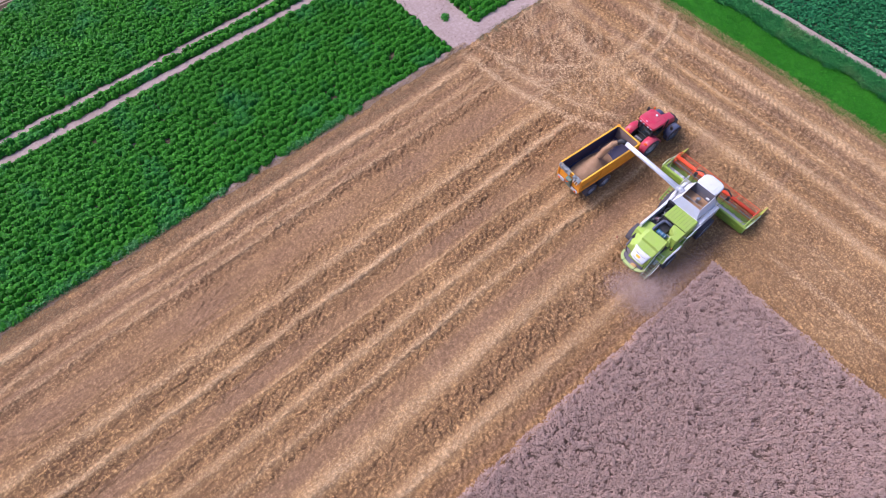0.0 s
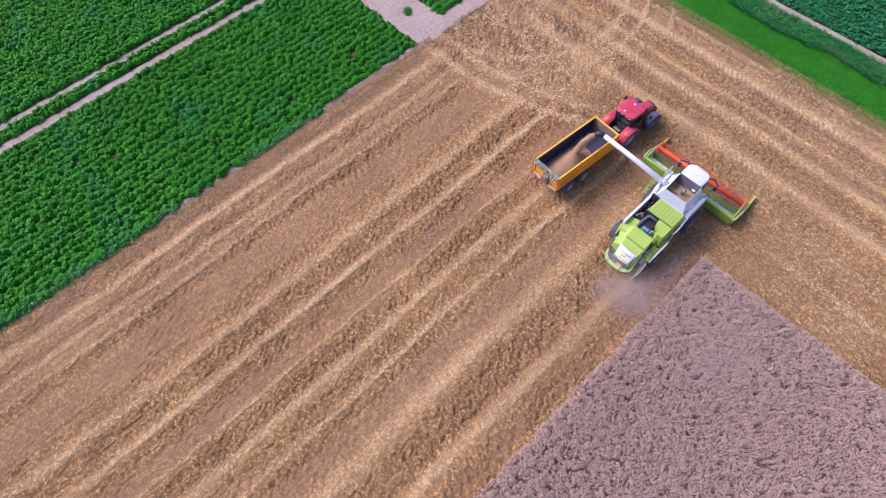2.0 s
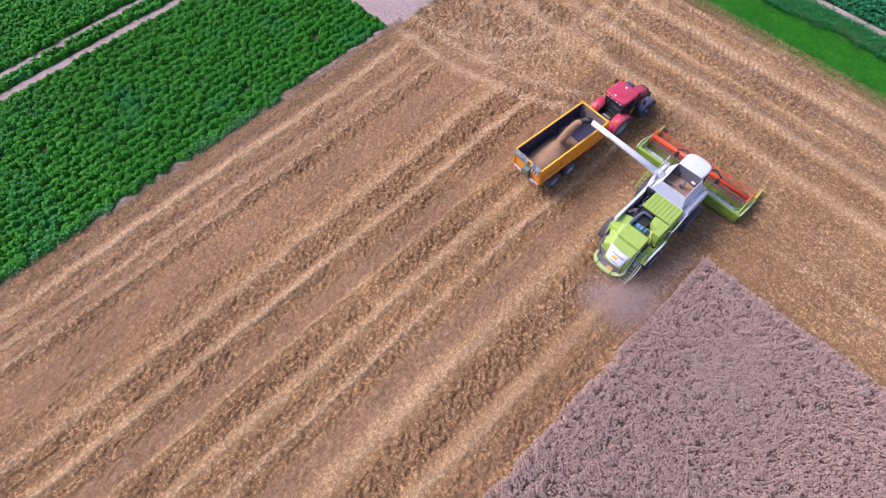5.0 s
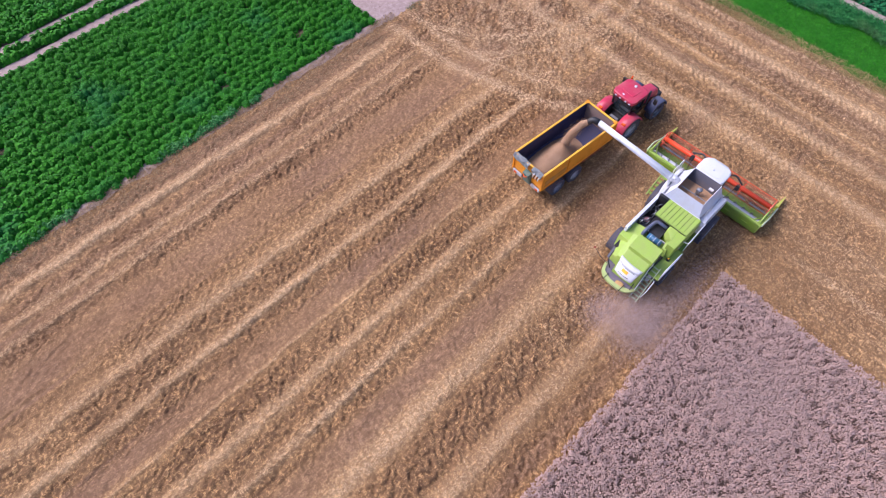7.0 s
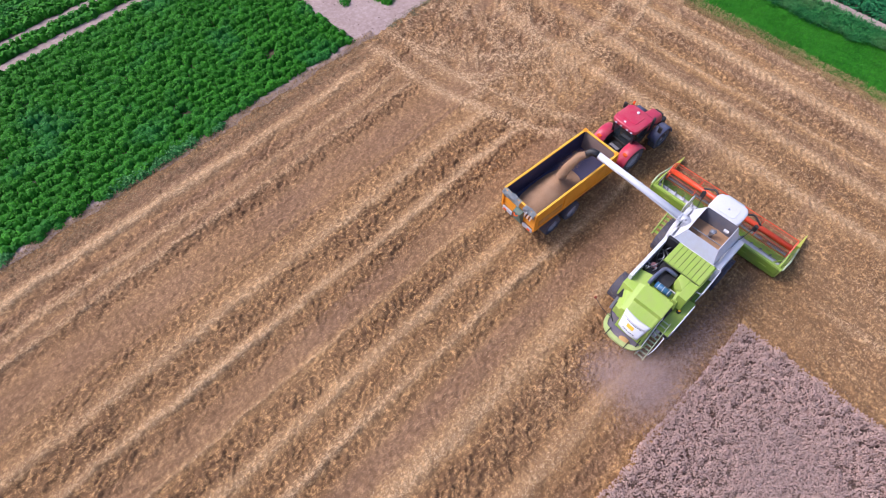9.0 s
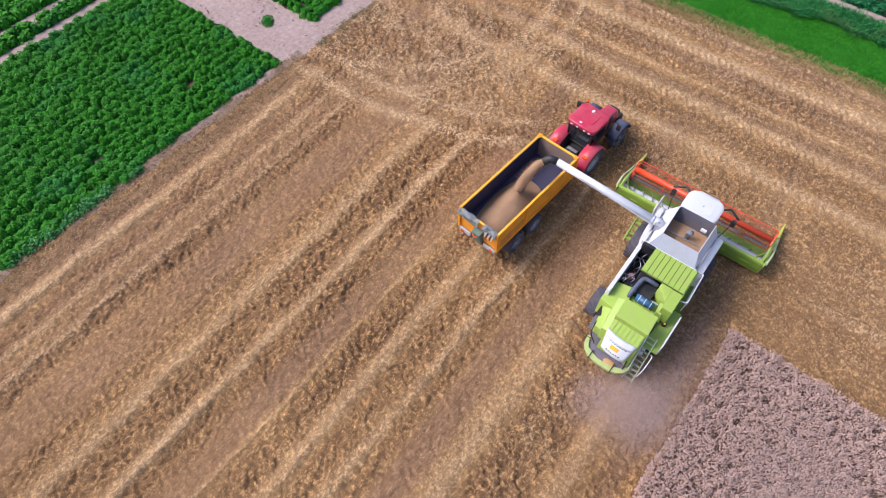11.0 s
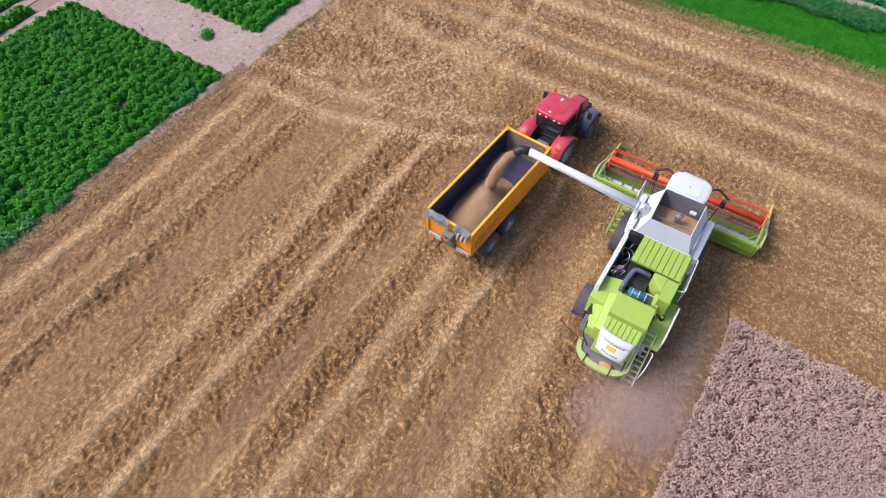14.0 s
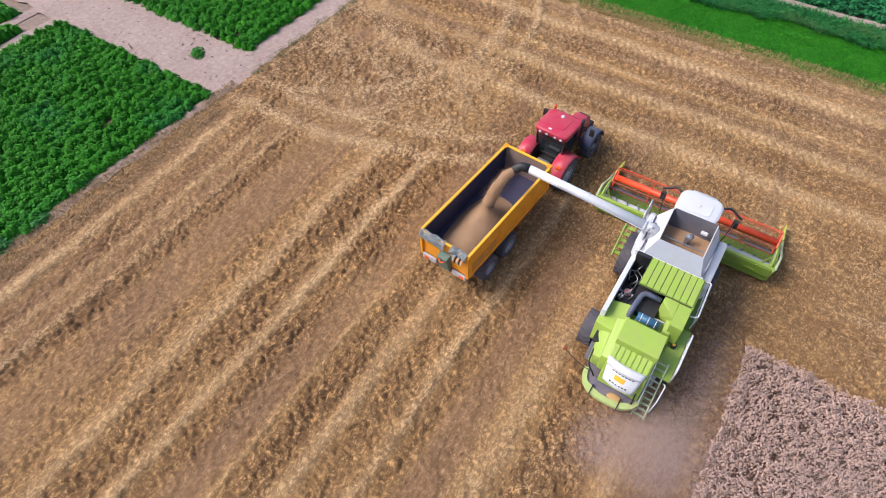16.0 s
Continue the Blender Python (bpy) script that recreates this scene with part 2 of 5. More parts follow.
def track_mask(x, y):
    """Rolled bands with little straw, where wheels ran."""
    wob = (fbm(x, y, 0.07, 2) - 0.5) * 0.8
    t = np.zeros_like(x)
    for c, w in ((0.9, 0.4), (7.7, 0.75), (14.6, 0.65), (15.3, 0.14), (22.3, 1.15), (21.0, 0.18), (25.2, 0.3), (26.7, 0.45), (29.0, 0.7)):
        t = np.maximum(t, np.exp(-(((y + wob - c) / w) ** 4)))
    t = np.maximum(t, 0.5 * np.exp(-(((y + wob - 25.0) / 4.4) ** 4)))
    h = np.zeros_like(x)
    for c, w in ((10.7, 0.6), (13.3, 0.5), (16.0, 0.7), (18.8, 0.5)):
        h = np.maximum(h, np.exp(-(((x + wob - c) / w) ** 4)))
    k = np.clip((x - 10.0 + 4 * wob) / 3.0, 0, 1)
    return np.clip((t * (1 - k) + h * k) * (0.55 + 0.9 * (fbm(x, y, 0.25, 2) - 0.2)), 0, 1)


def rough_mask(x, y):
    """Cloddy bands of chopped straw and soil beside the swaths, 0 to about 1."""
    wob = (fbm(x, y, 0.10, 2) - 0.5) * 0.7 + (fbm(x, y, 0.9, 2) - 0.5) * 0.25
    a = np.interp(y + wob, [p[0] for p in BANDS], [p[1] for p in BANDS])
    h = np.interp(x + wob, [p[0] for p in HEAD], [p[1] for p in HEAD])
    k = np.clip((x + 0.6 - 0.18 * (29 - y) * (y > 9) + 3 * wob) / 2.5, 0, 1)
    return np.maximum(a * (1 - k) + h * k, 0.36) * (0.55 + 0.9 * fbm(x, y, 0.3, 2))


def tufts(x, y):
    """Lumps of chopped straw: rounded tops with narrow pits between, about -0.6 to 0.4."""
    u, v = 0.83 * x + 0.55 * y + 0.5 * (vnoise(x, y, 1.9) - 0.5), 0.83 * y - 0.55 * x + 0.5 * (vnoise(x + 40, y, 1.9) - 0.5)
    a = np.clip((vnoise(u * 0.8, v, 5.6) - 0.15) / 0.6, 0, 1)
    b = np.clip((vnoise(u + 31, v, 9.5) - 0.2) / 0.55, 0, 1)
    return 0.55 * a + 0.5 * b - 0.62 + 0.25 * (vnoise(x * 0.7, y + 13, 2.2) - 0.5)


def stubble_height(x, y):
    s = swath_mask(x, y)
    lumps = 0.22 * rough_mask(x, y) * tufts(x, y) * (1 - 0.6 * s) + 0.10 * (fbm(x * 0.6, y, 1.3, 2) - 0.5) * (1 - 0.7 * track_mask(x, y))
    groove = np.exp(-((y + 0.5 * (fbm(x, y, 0.12, 2) - 0.5) - 21.0) / 0.13) ** 2) * np.clip((-8 - x) / 4, 0, 1)
    lumps = lumps - 0.06 * groove * (0.3 + fbm(x, y, 0.3, 2))
    for c in (9.4, 12.5, 17.0):
        d = x + 0.5 * (fbm(x, y, 0.10, 2) - 0.5) - c
        lugs = np.sin(2 * np.pi * (y + 0.9 * np.abs(d)) / 0.44)
        lumps = lumps + 0.05 * lugs * np.exp(-(d / 0.42) ** 4) * np.clip((22 - y) / 4, 0, 1) * (0.3 + fbm(x, y, 0.4, 2))
    z = 0.10 + 0.17 * s * (0.4 + fbm(x, y, 1.6, 2)) + lumps + 0.10 * (fbm(x, y, 0.3, 2) - 0.5)
    rim = np.clip((30.3 - y) / 0.8, 0, 1) * np.clip((20.6 - x) / 0.6, 0, 1)
    return z * rim - 0.05 * (1 - rim)


def far_steps(near_lo, near_hi, far):
    return np.concatenate([[-far, -far / 3], np.linspace(near_lo, near_hi, 60), [far / 3, far]])


ground = sheet("ground", far_steps(-70, 60, 2000), far_steps(-50, 100, 2000), lambda x, y: -0.16 + 0.05 * fbm(x, y, 0.1, 2), M_SOIL)
tagged(ground, "bare brown field soil under the crops", "ground", kind="structure")
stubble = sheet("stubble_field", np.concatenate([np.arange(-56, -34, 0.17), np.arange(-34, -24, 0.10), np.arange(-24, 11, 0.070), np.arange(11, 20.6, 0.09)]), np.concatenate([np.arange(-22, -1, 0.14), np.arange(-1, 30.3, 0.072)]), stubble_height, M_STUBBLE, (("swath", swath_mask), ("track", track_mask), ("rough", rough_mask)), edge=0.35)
tagged(stubble, "harvested stubble field with rows of loose golden straw", "stubble field", kind="structure")
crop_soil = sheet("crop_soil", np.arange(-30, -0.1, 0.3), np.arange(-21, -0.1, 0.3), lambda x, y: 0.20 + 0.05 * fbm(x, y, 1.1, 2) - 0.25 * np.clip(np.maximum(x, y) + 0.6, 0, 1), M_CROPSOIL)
tagged(crop_soil, "brown soil between the wheat stalks, coloured darker for their shade", "soil", kind="structure")
dirt = sheet("dirt_track", np.arange(0.0, 4.5, 0.2), np.arange(30.1, 75, 0.2), lambda x, y: 0.0 + 0.08 * (fbm(x, y, 0.8, 3) - 0.5), M_DIRT, edge=0.4)
tagged(dirt, "dry pale earth track between green fields", "dirt track", kind="structure")
margin = sheet("dirt_margin", np.arange(-62, 1.0, 0.2), np.arange(30.05, 30.95, 0.1), lambda x, y: 0.015 + 0.08 * (fbm(x, y, 0.8, 3) - 0.5), M_MARGIN, edge=0.3)
tagged(margin, "narrow strip of dry earth along the field edge", "field margin", kind="structure")
spur = sheet("dirt_margin", np.arange(0.6, 19.0, 0.2), np.arange(29.6, 32.4, 0.14), lambda x, y: -0.03 + 0.08 * (fbm(x, y, 0.8, 3) - 0.5) - 0.02 * np.abs(y - 30.5), M_DIRT, edge=0.35)
tagged(spur, "bare dry earth along the end of the stubble", "field margin", kind="structure")
verge = sheet("grass_verge", np.arange(20.3, 27.0, 0.2), np.arange(-34, 60, 0.2), lambda x, y: 0.02 + 0.12 * fbm(x, y, 1.1, 3), M_GRASS, edge=0.3)
tagged(verge, "bright green mown grass strip beside the stubble", "grass verge", kind="structure")
lane = sheet("farm_lane", np.arange(26.6, 27.6, 0.12), np.arange(-34, 60, 0.2), lambda x, y: 0.12 + 0.05 * fbm(x, y, 1.1, 3), M_DIRT, edge=0.1)
tagged(lane, "narrow pale dirt lane between green crops", "dirt lane", kind="structure")



# ---- crops and straw ----
def scatter(n, x0, x1, y0, y1):
    return rng.uniform(x0, x1, n), rng.uniform(y0, y1, n)


def blades(name, x, y, z, length, width, lean, material, bend=0.35):
    """Upright bent grass blades, one four-cornered leaf each (two triangles)."""
    n = len(x)
    a = rng.uniform(0, 2 * np.pi, n)
    ln = length * rng.uniform(0.6, 1.25, n)
    w = width * rng.uniform(0.7, 1.3, n)
    out = lean * rng.uniform(0.2, 1.2, n) * ln
    dx, dy = np.cos(a), np.sin(a)
    base = np.stack([x, y, z], -1)
    side = np.stack([-dy * w, dx * w, 0 * w], -1)
    mid = base + np.stack([dx * out * bend, dy * out * bend, ln * 0.6], -1)
    tip = base + np.stack([dx * out, dy * out, ln * (1 - 0.35 * lean)], -1)
    V = np.stack([base, mid + side, tip, mid - side], 1).reshape(-1, 3)
    return big_mesh(name, V, np.arange(4 * n).reshape(n, 4), 4, material)


def leafy(name, px, py, pz, radius, height, leaves, size, material, flat=0.5, rough=0.28):
    """Low bushy plants: each a loose dome of folded leaves turned every way."""
    n = len(px)
    N = n * leaves
    X, Y, Z = (np.repeat(v, leaves) for v in (px, py, pz))
    R = np.repeat(radius * rng.uniform(0.75, 1.25, n), leaves)
    Hh = np.repeat(height * rng.uniform(0.7, 1.25, n), leaves)
    a = rng.uniform(0, 2 * np.pi, N)
    r = np.sqrt(rng.uniform(0, 1, N))
    cx, cy = X + np.cos(a) * r * R, Y + np.sin(a) * r * R
    cz = Z + Hh * (1 - 0.85 * r ** 2) * rng.uniform(0.55, 1.1, N)
    t = a + rng.normal(0, 0.7, N)
    d = np.stack([np.cos(t), np.sin(t), -flat * r + rng.normal(0, rough, N)], -1)
    d /= np.linalg.norm(d, axis=1, keepdims=True)
    s = np.stack([-np.sin(t), np.cos(t), rng.normal(0, 0.3, N)], -1)
    ln = size * rng.uniform(0.65, 1.3, N)[:, None]
    c = np.stack([cx, cy, cz], -1)
    up = np.array([0, 0, 1.0])
    V = np.stack([c - d * ln * 0.5, c + s * ln * 0.36 + up * ln * 0.10, c + d * ln * 0.6, c - s * ln * 0.36 + up * ln * 0.10], 1).reshape(-1, 3)
    k = np.arange(N) * 4
    L = np.stack([k, k + 1, k + 2, k, k + 2, k + 3], -1).reshape(-1, 3)
    return big_mesh(name, V, L, 3, material)


def leaf_material(name, dark, mid, light, patch=(0.02, 0.17, 0.08), rough=0.65):
    m = Mat(name, rough, 0.0, 0.12)
    i = m.island()
    c = m.mix(m.ramp(i, 0.0, 0.7), dark, mid)
    c = m.mix(m.math("MULTIPLY", m.ramp(i, 0.55, 1.0), 0.65), c, light)
    c = m.mix(m.math("MULTIPLY", m.noise(0.22, 4, 0.6, lo=0.52, hi=0.75), 0.4), c, patch)
    c = m.mix(m.math("MULTIPLY", m.noise(0.9, 3, 0.6, lo=0.68, hi=0.78), 0.25), c, (0.12, 0.18, 0.03))
    m.colour(c)
    m.set(m.b.inputs["Subsurface Weight"], 0.0)
    return m.m


M_POTATO = leaf_material("potato_leaf", (0.015, 0.112, 0.005), (0.029, 0.20, 0.008), (0.073, 0.32, 0.018))
M_BEET = leaf_material("beet_leaf", (0.010, 0.085, 0.030), (0.016, 0.15, 0.045), (0.05, 0.25, 0.09))
M_BLADE = leaf_material("grass_blade", (0.009, 0.085, 0.005), (0.026, 0.22, 0.009), (0.07, 0.36, 0.018), patch=(0.075, 0.32, 0.02))
M_TALL = leaf_material("tall_grass_blade", (0.010, 0.10, 0.022), (0.022, 0.18, 0.04), (0.08, 0.32, 0.08), patch=(0.26, 0.27, 0.11))


def straw_material(name, a, b, c):
    m = Mat(name, 0.75, 0.0, 0.3)
    i = m.island()
    k = m.mix(m.ramp(i, 0.0, 0.6), a, b)
    m.colour(m.mix(m.ramp(i, 0.6, 1.0), k, c))
    return m.m


M_STRAW = straw_material("loose_straw", (0.30, 0.16, 0.068), (0.56, 0.335, 0.15), (0.70, 0.455, 0.225))
M_PALE = straw_material("pale_straw", (0.50, 0.30, 0.14), (0.74, 0.50, 0.27), (0.84, 0.62, 0.38))
M_EAR = straw_material("ripe_wheat_ear", (0.46, 0.32, 0.27), (0.51, 0.355, 0.30), (0.55, 0.385, 0.33))
M_STALK = straw_material("wheat_stalk", (0.42, 0.28, 0.23), (0.54, 0.37, 0.31), (0.60, 0.42, 0.36))


def rows_of(x0, x1, y0, y1, dx, dy, keep, sway=0.07):
    xs, ys = np.arange(x0, x1, dx), np.arange(y0, y1, dy)
    X, Y = np.meshgrid(xs, ys, indexing="ij")
    X = (X + rng.uniform(-0.12, 0.12, X.shape)).ravel()
    Y = (Y + rng.uniform(-sway, sway, Y.shape)).ravel()
    k = keep(X, Y)
    return X[k], Y[k]


def potato_plants(name, px, py, leaves, size):
    """Bushy plants: a lumpy heart of shoots, and leaves that lie over it like shingles."""
    n = len(px)
    rad, hgt = 0.38 * rng.uniform(0.75, 1.25, n), 0.52 * rng.uniform(0.75, 1.2, n)
    V, L = [], []
    ring = [(1.0, 0.0), (0.86, 0.55), (0.5, 0.88)]
    for q, hh in ring:
        for k in range(7):
            a = 2 * np.pi * k / 7 + 0.4 * hh + rng.uniform(-0.2, 0.2, n)
            r = 0.86 * rad * q * rng.uniform(0.75, 1.15, n)
            V.append(np.stack([px + r * np.cos(a), py + r * np.sin(a), -0.1 + 0.88 * hgt * hh * rng.uniform(0.8, 1.1, n)], -1))
    V.append(np.stack([px, py, -0.1 + 0.9 * hgt], -1))
    F = [(i * 7 + k, i * 7 + (k + 1) % 7, (i + 1) * 7 + (k + 1) % 7) for i in range(2) for k in range(7)]
    F += [(i * 7 + k, (i + 1) * 7 + (k + 1) % 7, (i + 1) * 7 + k) for i in range(2) for k in range(7)]
    F += [(14 + k, 14 + (k + 1) % 7, 21) for k in range(7)]
    HV = np.stack(V, 1).reshape(-1, 3)
    HL_ = (np.arange(n)[:, None, None] * 22 + np.array(F)[None]).reshape(-1, 3)
    N = n * leaves
    X, Y, R, Hh = (np.repeat(v, leaves) for v in (px, py, rad, hgt))
    a = rng.uniform(0, 2 * np.pi, N)
    r = np.sqrt(rng.uniform(0, 1, N))
    lump = 1 + 0.22 * np.sin(3 * a + np.repeat(rng.uniform(0, 6, n), leaves)) * r
    c = np.stack([X + np.cos(a) * r * R * lump, Y + np.sin(a) * r * R * lump, -0.1 + Hh * (1 - 0.9 * r ** 2.4) * rng.uniform(0.86, 1.08, N)], -1)
    t = a + rng.normal(0, 0.6, N)
    slope = -1.5 * r ** 1.4 * Hh / R * 0.5 + rng.normal(0, 0.16, N)
    d = np.stack([np.cos(t), np.sin(t), slope], -1)
    d /= np.linalg.norm(d, axis=1, keepdims=True)
    w = np.stack([-np.sin(t), np.cos(t), rng.normal(0, 0.16, N)], -1)
    ln = size * rng.uniform(0.65, 1.3, N)[:, None]
    up = np.array([0, 0, 1.0])
    LV = np.stack([c - d * ln * 0.5, c + w * ln * 0.40 + up * ln * 0.08, c + d * ln * 0.6, c - w * ln * 0.40 + up * ln * 0.08], 1).reshape(-1, 3)
    k = np.arange(N) * 4 + len(HV)
    LL = np.stack([k, k + 1, k + 2, k, k + 2, k + 3], -1).reshape(-1, 3)
    return big_mesh(name, np.concatenate([HV, LV]), np.concatenate([HL_, LL]), 3, M_POTATO)


# potato blocks, planted in ridges along x
for nm, box_, lab, keep in (
    ("potato_crop", (-50, 0.1, 31.0, 45.3), "dense dark green potato plants in ridged rows", lambda x, y: fbm(x, y, 0.8, 2) > 0.14),
    ("potato_crop", (-52, -2.0, 46.85, 47.6), "narrow row of green potato plants between wheel tracks", lambda x, y: fbm(x, y, 0.8, 2) > 0.18),
    ("potato_crop", (-52, -1.0, 49.15, 67.0), "dense green potato plants beyond the wheel tracks", lambda x, y: (y < 54 + 0.9 * (x + 44)) & (fbm(x, y, 0.8, 2) > 0.14)),
    ("potato_crop", (4.4, 19.0, 32.4, 50.0), "green potato plants beside the dry earth track", lambda x, y: (fbm(x, y, 0.8, 2) > 0.2) & (y > 31.6 + 0.10 * (x - 4))),
):
    x, y = rows_of(box_[0], box_[1], box_[2], box_[3], 0.38, 0.70, keep, 0.15)
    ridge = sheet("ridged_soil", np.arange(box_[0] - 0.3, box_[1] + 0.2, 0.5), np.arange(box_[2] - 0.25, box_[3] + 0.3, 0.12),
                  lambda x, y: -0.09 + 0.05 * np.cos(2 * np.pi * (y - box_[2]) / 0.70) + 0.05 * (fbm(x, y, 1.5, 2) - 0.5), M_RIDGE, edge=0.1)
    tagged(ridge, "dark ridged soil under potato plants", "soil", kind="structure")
    if box_[2] == 31.0:
        ex, ey = scatter(170, -50, -0.5, 30.45, 30.9)
        stray = fbm(ex, ey, 0.5, 2) > 0.44 + 0.012 * np.clip(ex + 22, 0, 22)
        x, y = np.concatenate([x, ex[stray]]), np.concatenate([y, ey[stray]])
    near = (x > -24) & (y < 46)
    for k, count, size in ((near, 80, 0.128), (~near & (y < 46), 32, 0.20), (y >= 46, 20, 0.25)):
        if k.any():
            ob = potato_plants(nm, x[k], y[k], count, size)
            tagged(ob, lab, "potato crop", kind="stuff")

# wheel tracks through the potatoes, a lone weed on the track
for c in (46.05, 48.3):
    ob = sheet("wheel_track", np.arange(-55, 0.4, 0.25), np.arange(c - 0.42, c + 0.43, 0.105), lambda x, y: -0.08 + 0.05 * (fbm(x, y, 0.9, 3) - 0.5), M_DIRT, edge=0.12)
    tagged(ob, "pale bare wheel track through potato plants", "wheel track", kind="structure")
weed = leafy("weed_bush", *[np.array(v) for v in ([2.3, 2.15, 2.5], [34.5, 34.3, 34.65], [0.0, 0.0, 0.0])], 0.42, 0.36, 110, 0.12, M_POTATO)
tagged(weed, "small lone green weed on the dry track", "weed")
x, y = scatter(900, 2.6, 15.5, 29.0, 31.0)
k = rng.random(900) < 0.7 * np.exp(-((y - 29.8) / 0.4) ** 2)
weeds = leafy("edge_weeds", x[k], y[k], np.zeros(k.sum()), 0.2, 0.20, 20, 0.07, straw_material("dry_weed", (0.10, 0.08, 0.05), (0.16, 0.15, 0.07), (0.30, 0.25, 0.15)))
tagged(weeds, "dry brownish weeds along the earth track", "weeds", kind="stuff")
x, y = scatter(1100, -50, 0, 30.2, 30.9)
k = (fbm(x, y, 0.35, 2) > 0.36 + 0.016 * np.clip(x + 22, 0, 22)) & (y > 30.32)
weeds = leafy("edge_weeds", x[k], y[k], np.full(k.sum(), -0.02), 0.26, 0.36, 26, 0.15, straw_material("pale_weed", (0.012, 0.10, 0.018), (0.03, 0.20, 0.035), (0.12, 0.32, 0.09)))
tagged(weeds, "bluish green weeds along the potato field edge", "weeds", kind="stuff")
# clods on the dirt
x, y = scatter(110, 0.3, 4.4, 30.6, 50)
clods = leafy("earth_clods", x, y, np.full(110, -0.02), 0.06, 0.07, 9, 0.07, straw_material("dark_clod", (0.12, 0.08, 0.06), (0.22, 0.15, 0.12), (0.34, 0.25, 0.2)))
tagged(clods, "scattered brown earth clods on the track", "clods", kind="stuff")

# grass verge, rough grass and beet field
x, y = scatter(66000, 20.0, 25.6, -14, 24)
wob = 2.2 * (fbm(x, y, 0.45, 3) - 0.5)
x, y = x[(x > 20.5 + 0.6 * wob) & (x < 24.6 + wob)], y[(x > 20.5 + 0.6 * wob) & (x < 24.6 + wob)]
ob = blades("mown_grass", x, y, 0.04 + 0.10 * (fbm(x, y, 1.3, 2) - 0.4), 0.19, 0.014, 0.9, M_BLADE)
tagged(ob, "short bright green grass on the verge", "grass", kind="stuff")
x, y = scatter(42000, 23.1, 26.7, -14, 24)
k = x > 24.2 + 2.2 * (fbm(x, y, 0.45, 3) - 0.5)
x, y = x[k], y[k]
ob = blades("tall_grass", x, y, 0.0 + 0.0 * x, 0.55, 0.024, 1.0, M_TALL)
tagged(ob, "rough tall bluish green grass beside the lane", "tall grass", kind="stuff")
x, y = rows_of(27.9, 39, -10, 22, 0.45, 0.28, lambda x, y: x > 0)
ob = leafy("beet_crop", x, y, np.full(len(x), -0.05), 0.3, 0.5, 16, 0.27, M_BEET, flat=0.3)
tagged(ob, "dense bluish green beet leaves in rows", "beet crop", kind="stuff")
x, y = scatter(18000, 19.5, 20.9, -14, 28)
ob = blades("edge_grass", x, y, 0.0 * x, 0.3, 0.014, 0.9, straw_material("edge_grass_blade", (0.12, 0.15, 0.03), (0.38, 0.27, 0.11), (0.52, 0.37, 0.17)))
tagged(ob, "half-dry uncut grass along the stubble edge", "grass", kind="stuff")
x, y = scatter(26000, -50, 1.5, 28.6, 30.7)
k = y < 30.25 + 0.5 * fbm(x, y, 0.6, 2)
x, y = x[k], y[k]
ob = blades("uncut_fringe", x, y, 0.0 * x, 0.20, 0.018, 0.9, straw_material("fringe_blade", (0.22, 0.14, 0.07), (0.36, 0.235, 0.12), (0.48, 0.33, 0.18)))
tagged(ob, "standing brown fringe of uncut straw at the field edge", "straw fringe", kind="stuff")

# loose straw: short bent stalks, thick on the swaths
def straw_bed(n, x0, x1, y0, y1, size, share, material, label):
    x, y = scatter(n, x0, x1, y0, y1)
    s = swath_mask(x, y)
    k = (rng.random(n) < share(s, track_mask(x, y))) & ~((x < 0.1) & (y < 0.1))
    x, y, s = x[k], y[k], s[k]
    z = stubble_height(x, y) + 0.005 + rng.random(len(x)) * (0.02 + 0.06 * s)
    a = rng.normal(0.0, 1.0, len(x)) + np.where(x > 10, np.pi / 2, 0.0)
    ln = size * rng.uniform(0.4, 1.4, len(x))
    w = size * 0.075 * rng.uniform(0.6, 1.4, len(x))
    dx, dy = np.cos(a) * ln, np.sin(a) * ln
    tilt = rng.normal(0.05, 0.35, len(x)) * ln
    p = np.stack([x, y, z], -1)
    side = np.stack([-np.sin(a) * w, np.cos(a) * w, np.zeros(len(x))], -1)
    q = p + np.stack([dx, dy, np.abs(tilt)], -1)
    V = np.stack([p - side, p + side, q], 1).reshape(-1, 3)
    ob = big_mesh("loose_straw", V, np.arange(3 * len(x)).reshape(-1, 3), 3, material)
    tagged(ob, label, "straw", kind="stuff")


straw_bed(700000, -40, 20.2, -12, 29.5, 0.075, lambda s, t: 0.30 * (1 - 0.8 * t) * (1 - 0.5 * s), M_STRAW, "loose brown and golden straw strewn over the stubble")
straw_bed(900000, -45, 20.2, -15, 29.5, 0.10, lambda s, t: 0.75 * s ** 1.3, M_PALE, "pale golden straw lying in long swath rows")

# standing stubble: short upright stalks in drill rows
x, y = scatter(30000, -14, 14, -4, 16)
y = np.where(x < 11, np.round(y / 0.16) * 0.16 + rng.normal(0, 0.02, len(x)), y)
x = np.where(x >= 11, np.round(x / 0.16) * 0.16 + rng.normal(0, 0.02, len(x)), x)
k = ~((x < 0.1) & (y < 0.1))
x, y = x[k], y[k]
ob = blades("stubble_stalks", x, y, stubble_height(x, y) - 0.02, 0.15, 0.014, 0.6, straw_material("cut_stalk", (0.22, 0.125, 0.055), (0.42, 0.26, 0.12), (0.62, 0.43, 0.23)))
tagged(ob, "short cut straw stubble in drill rows", "stubble", kind="stuff")


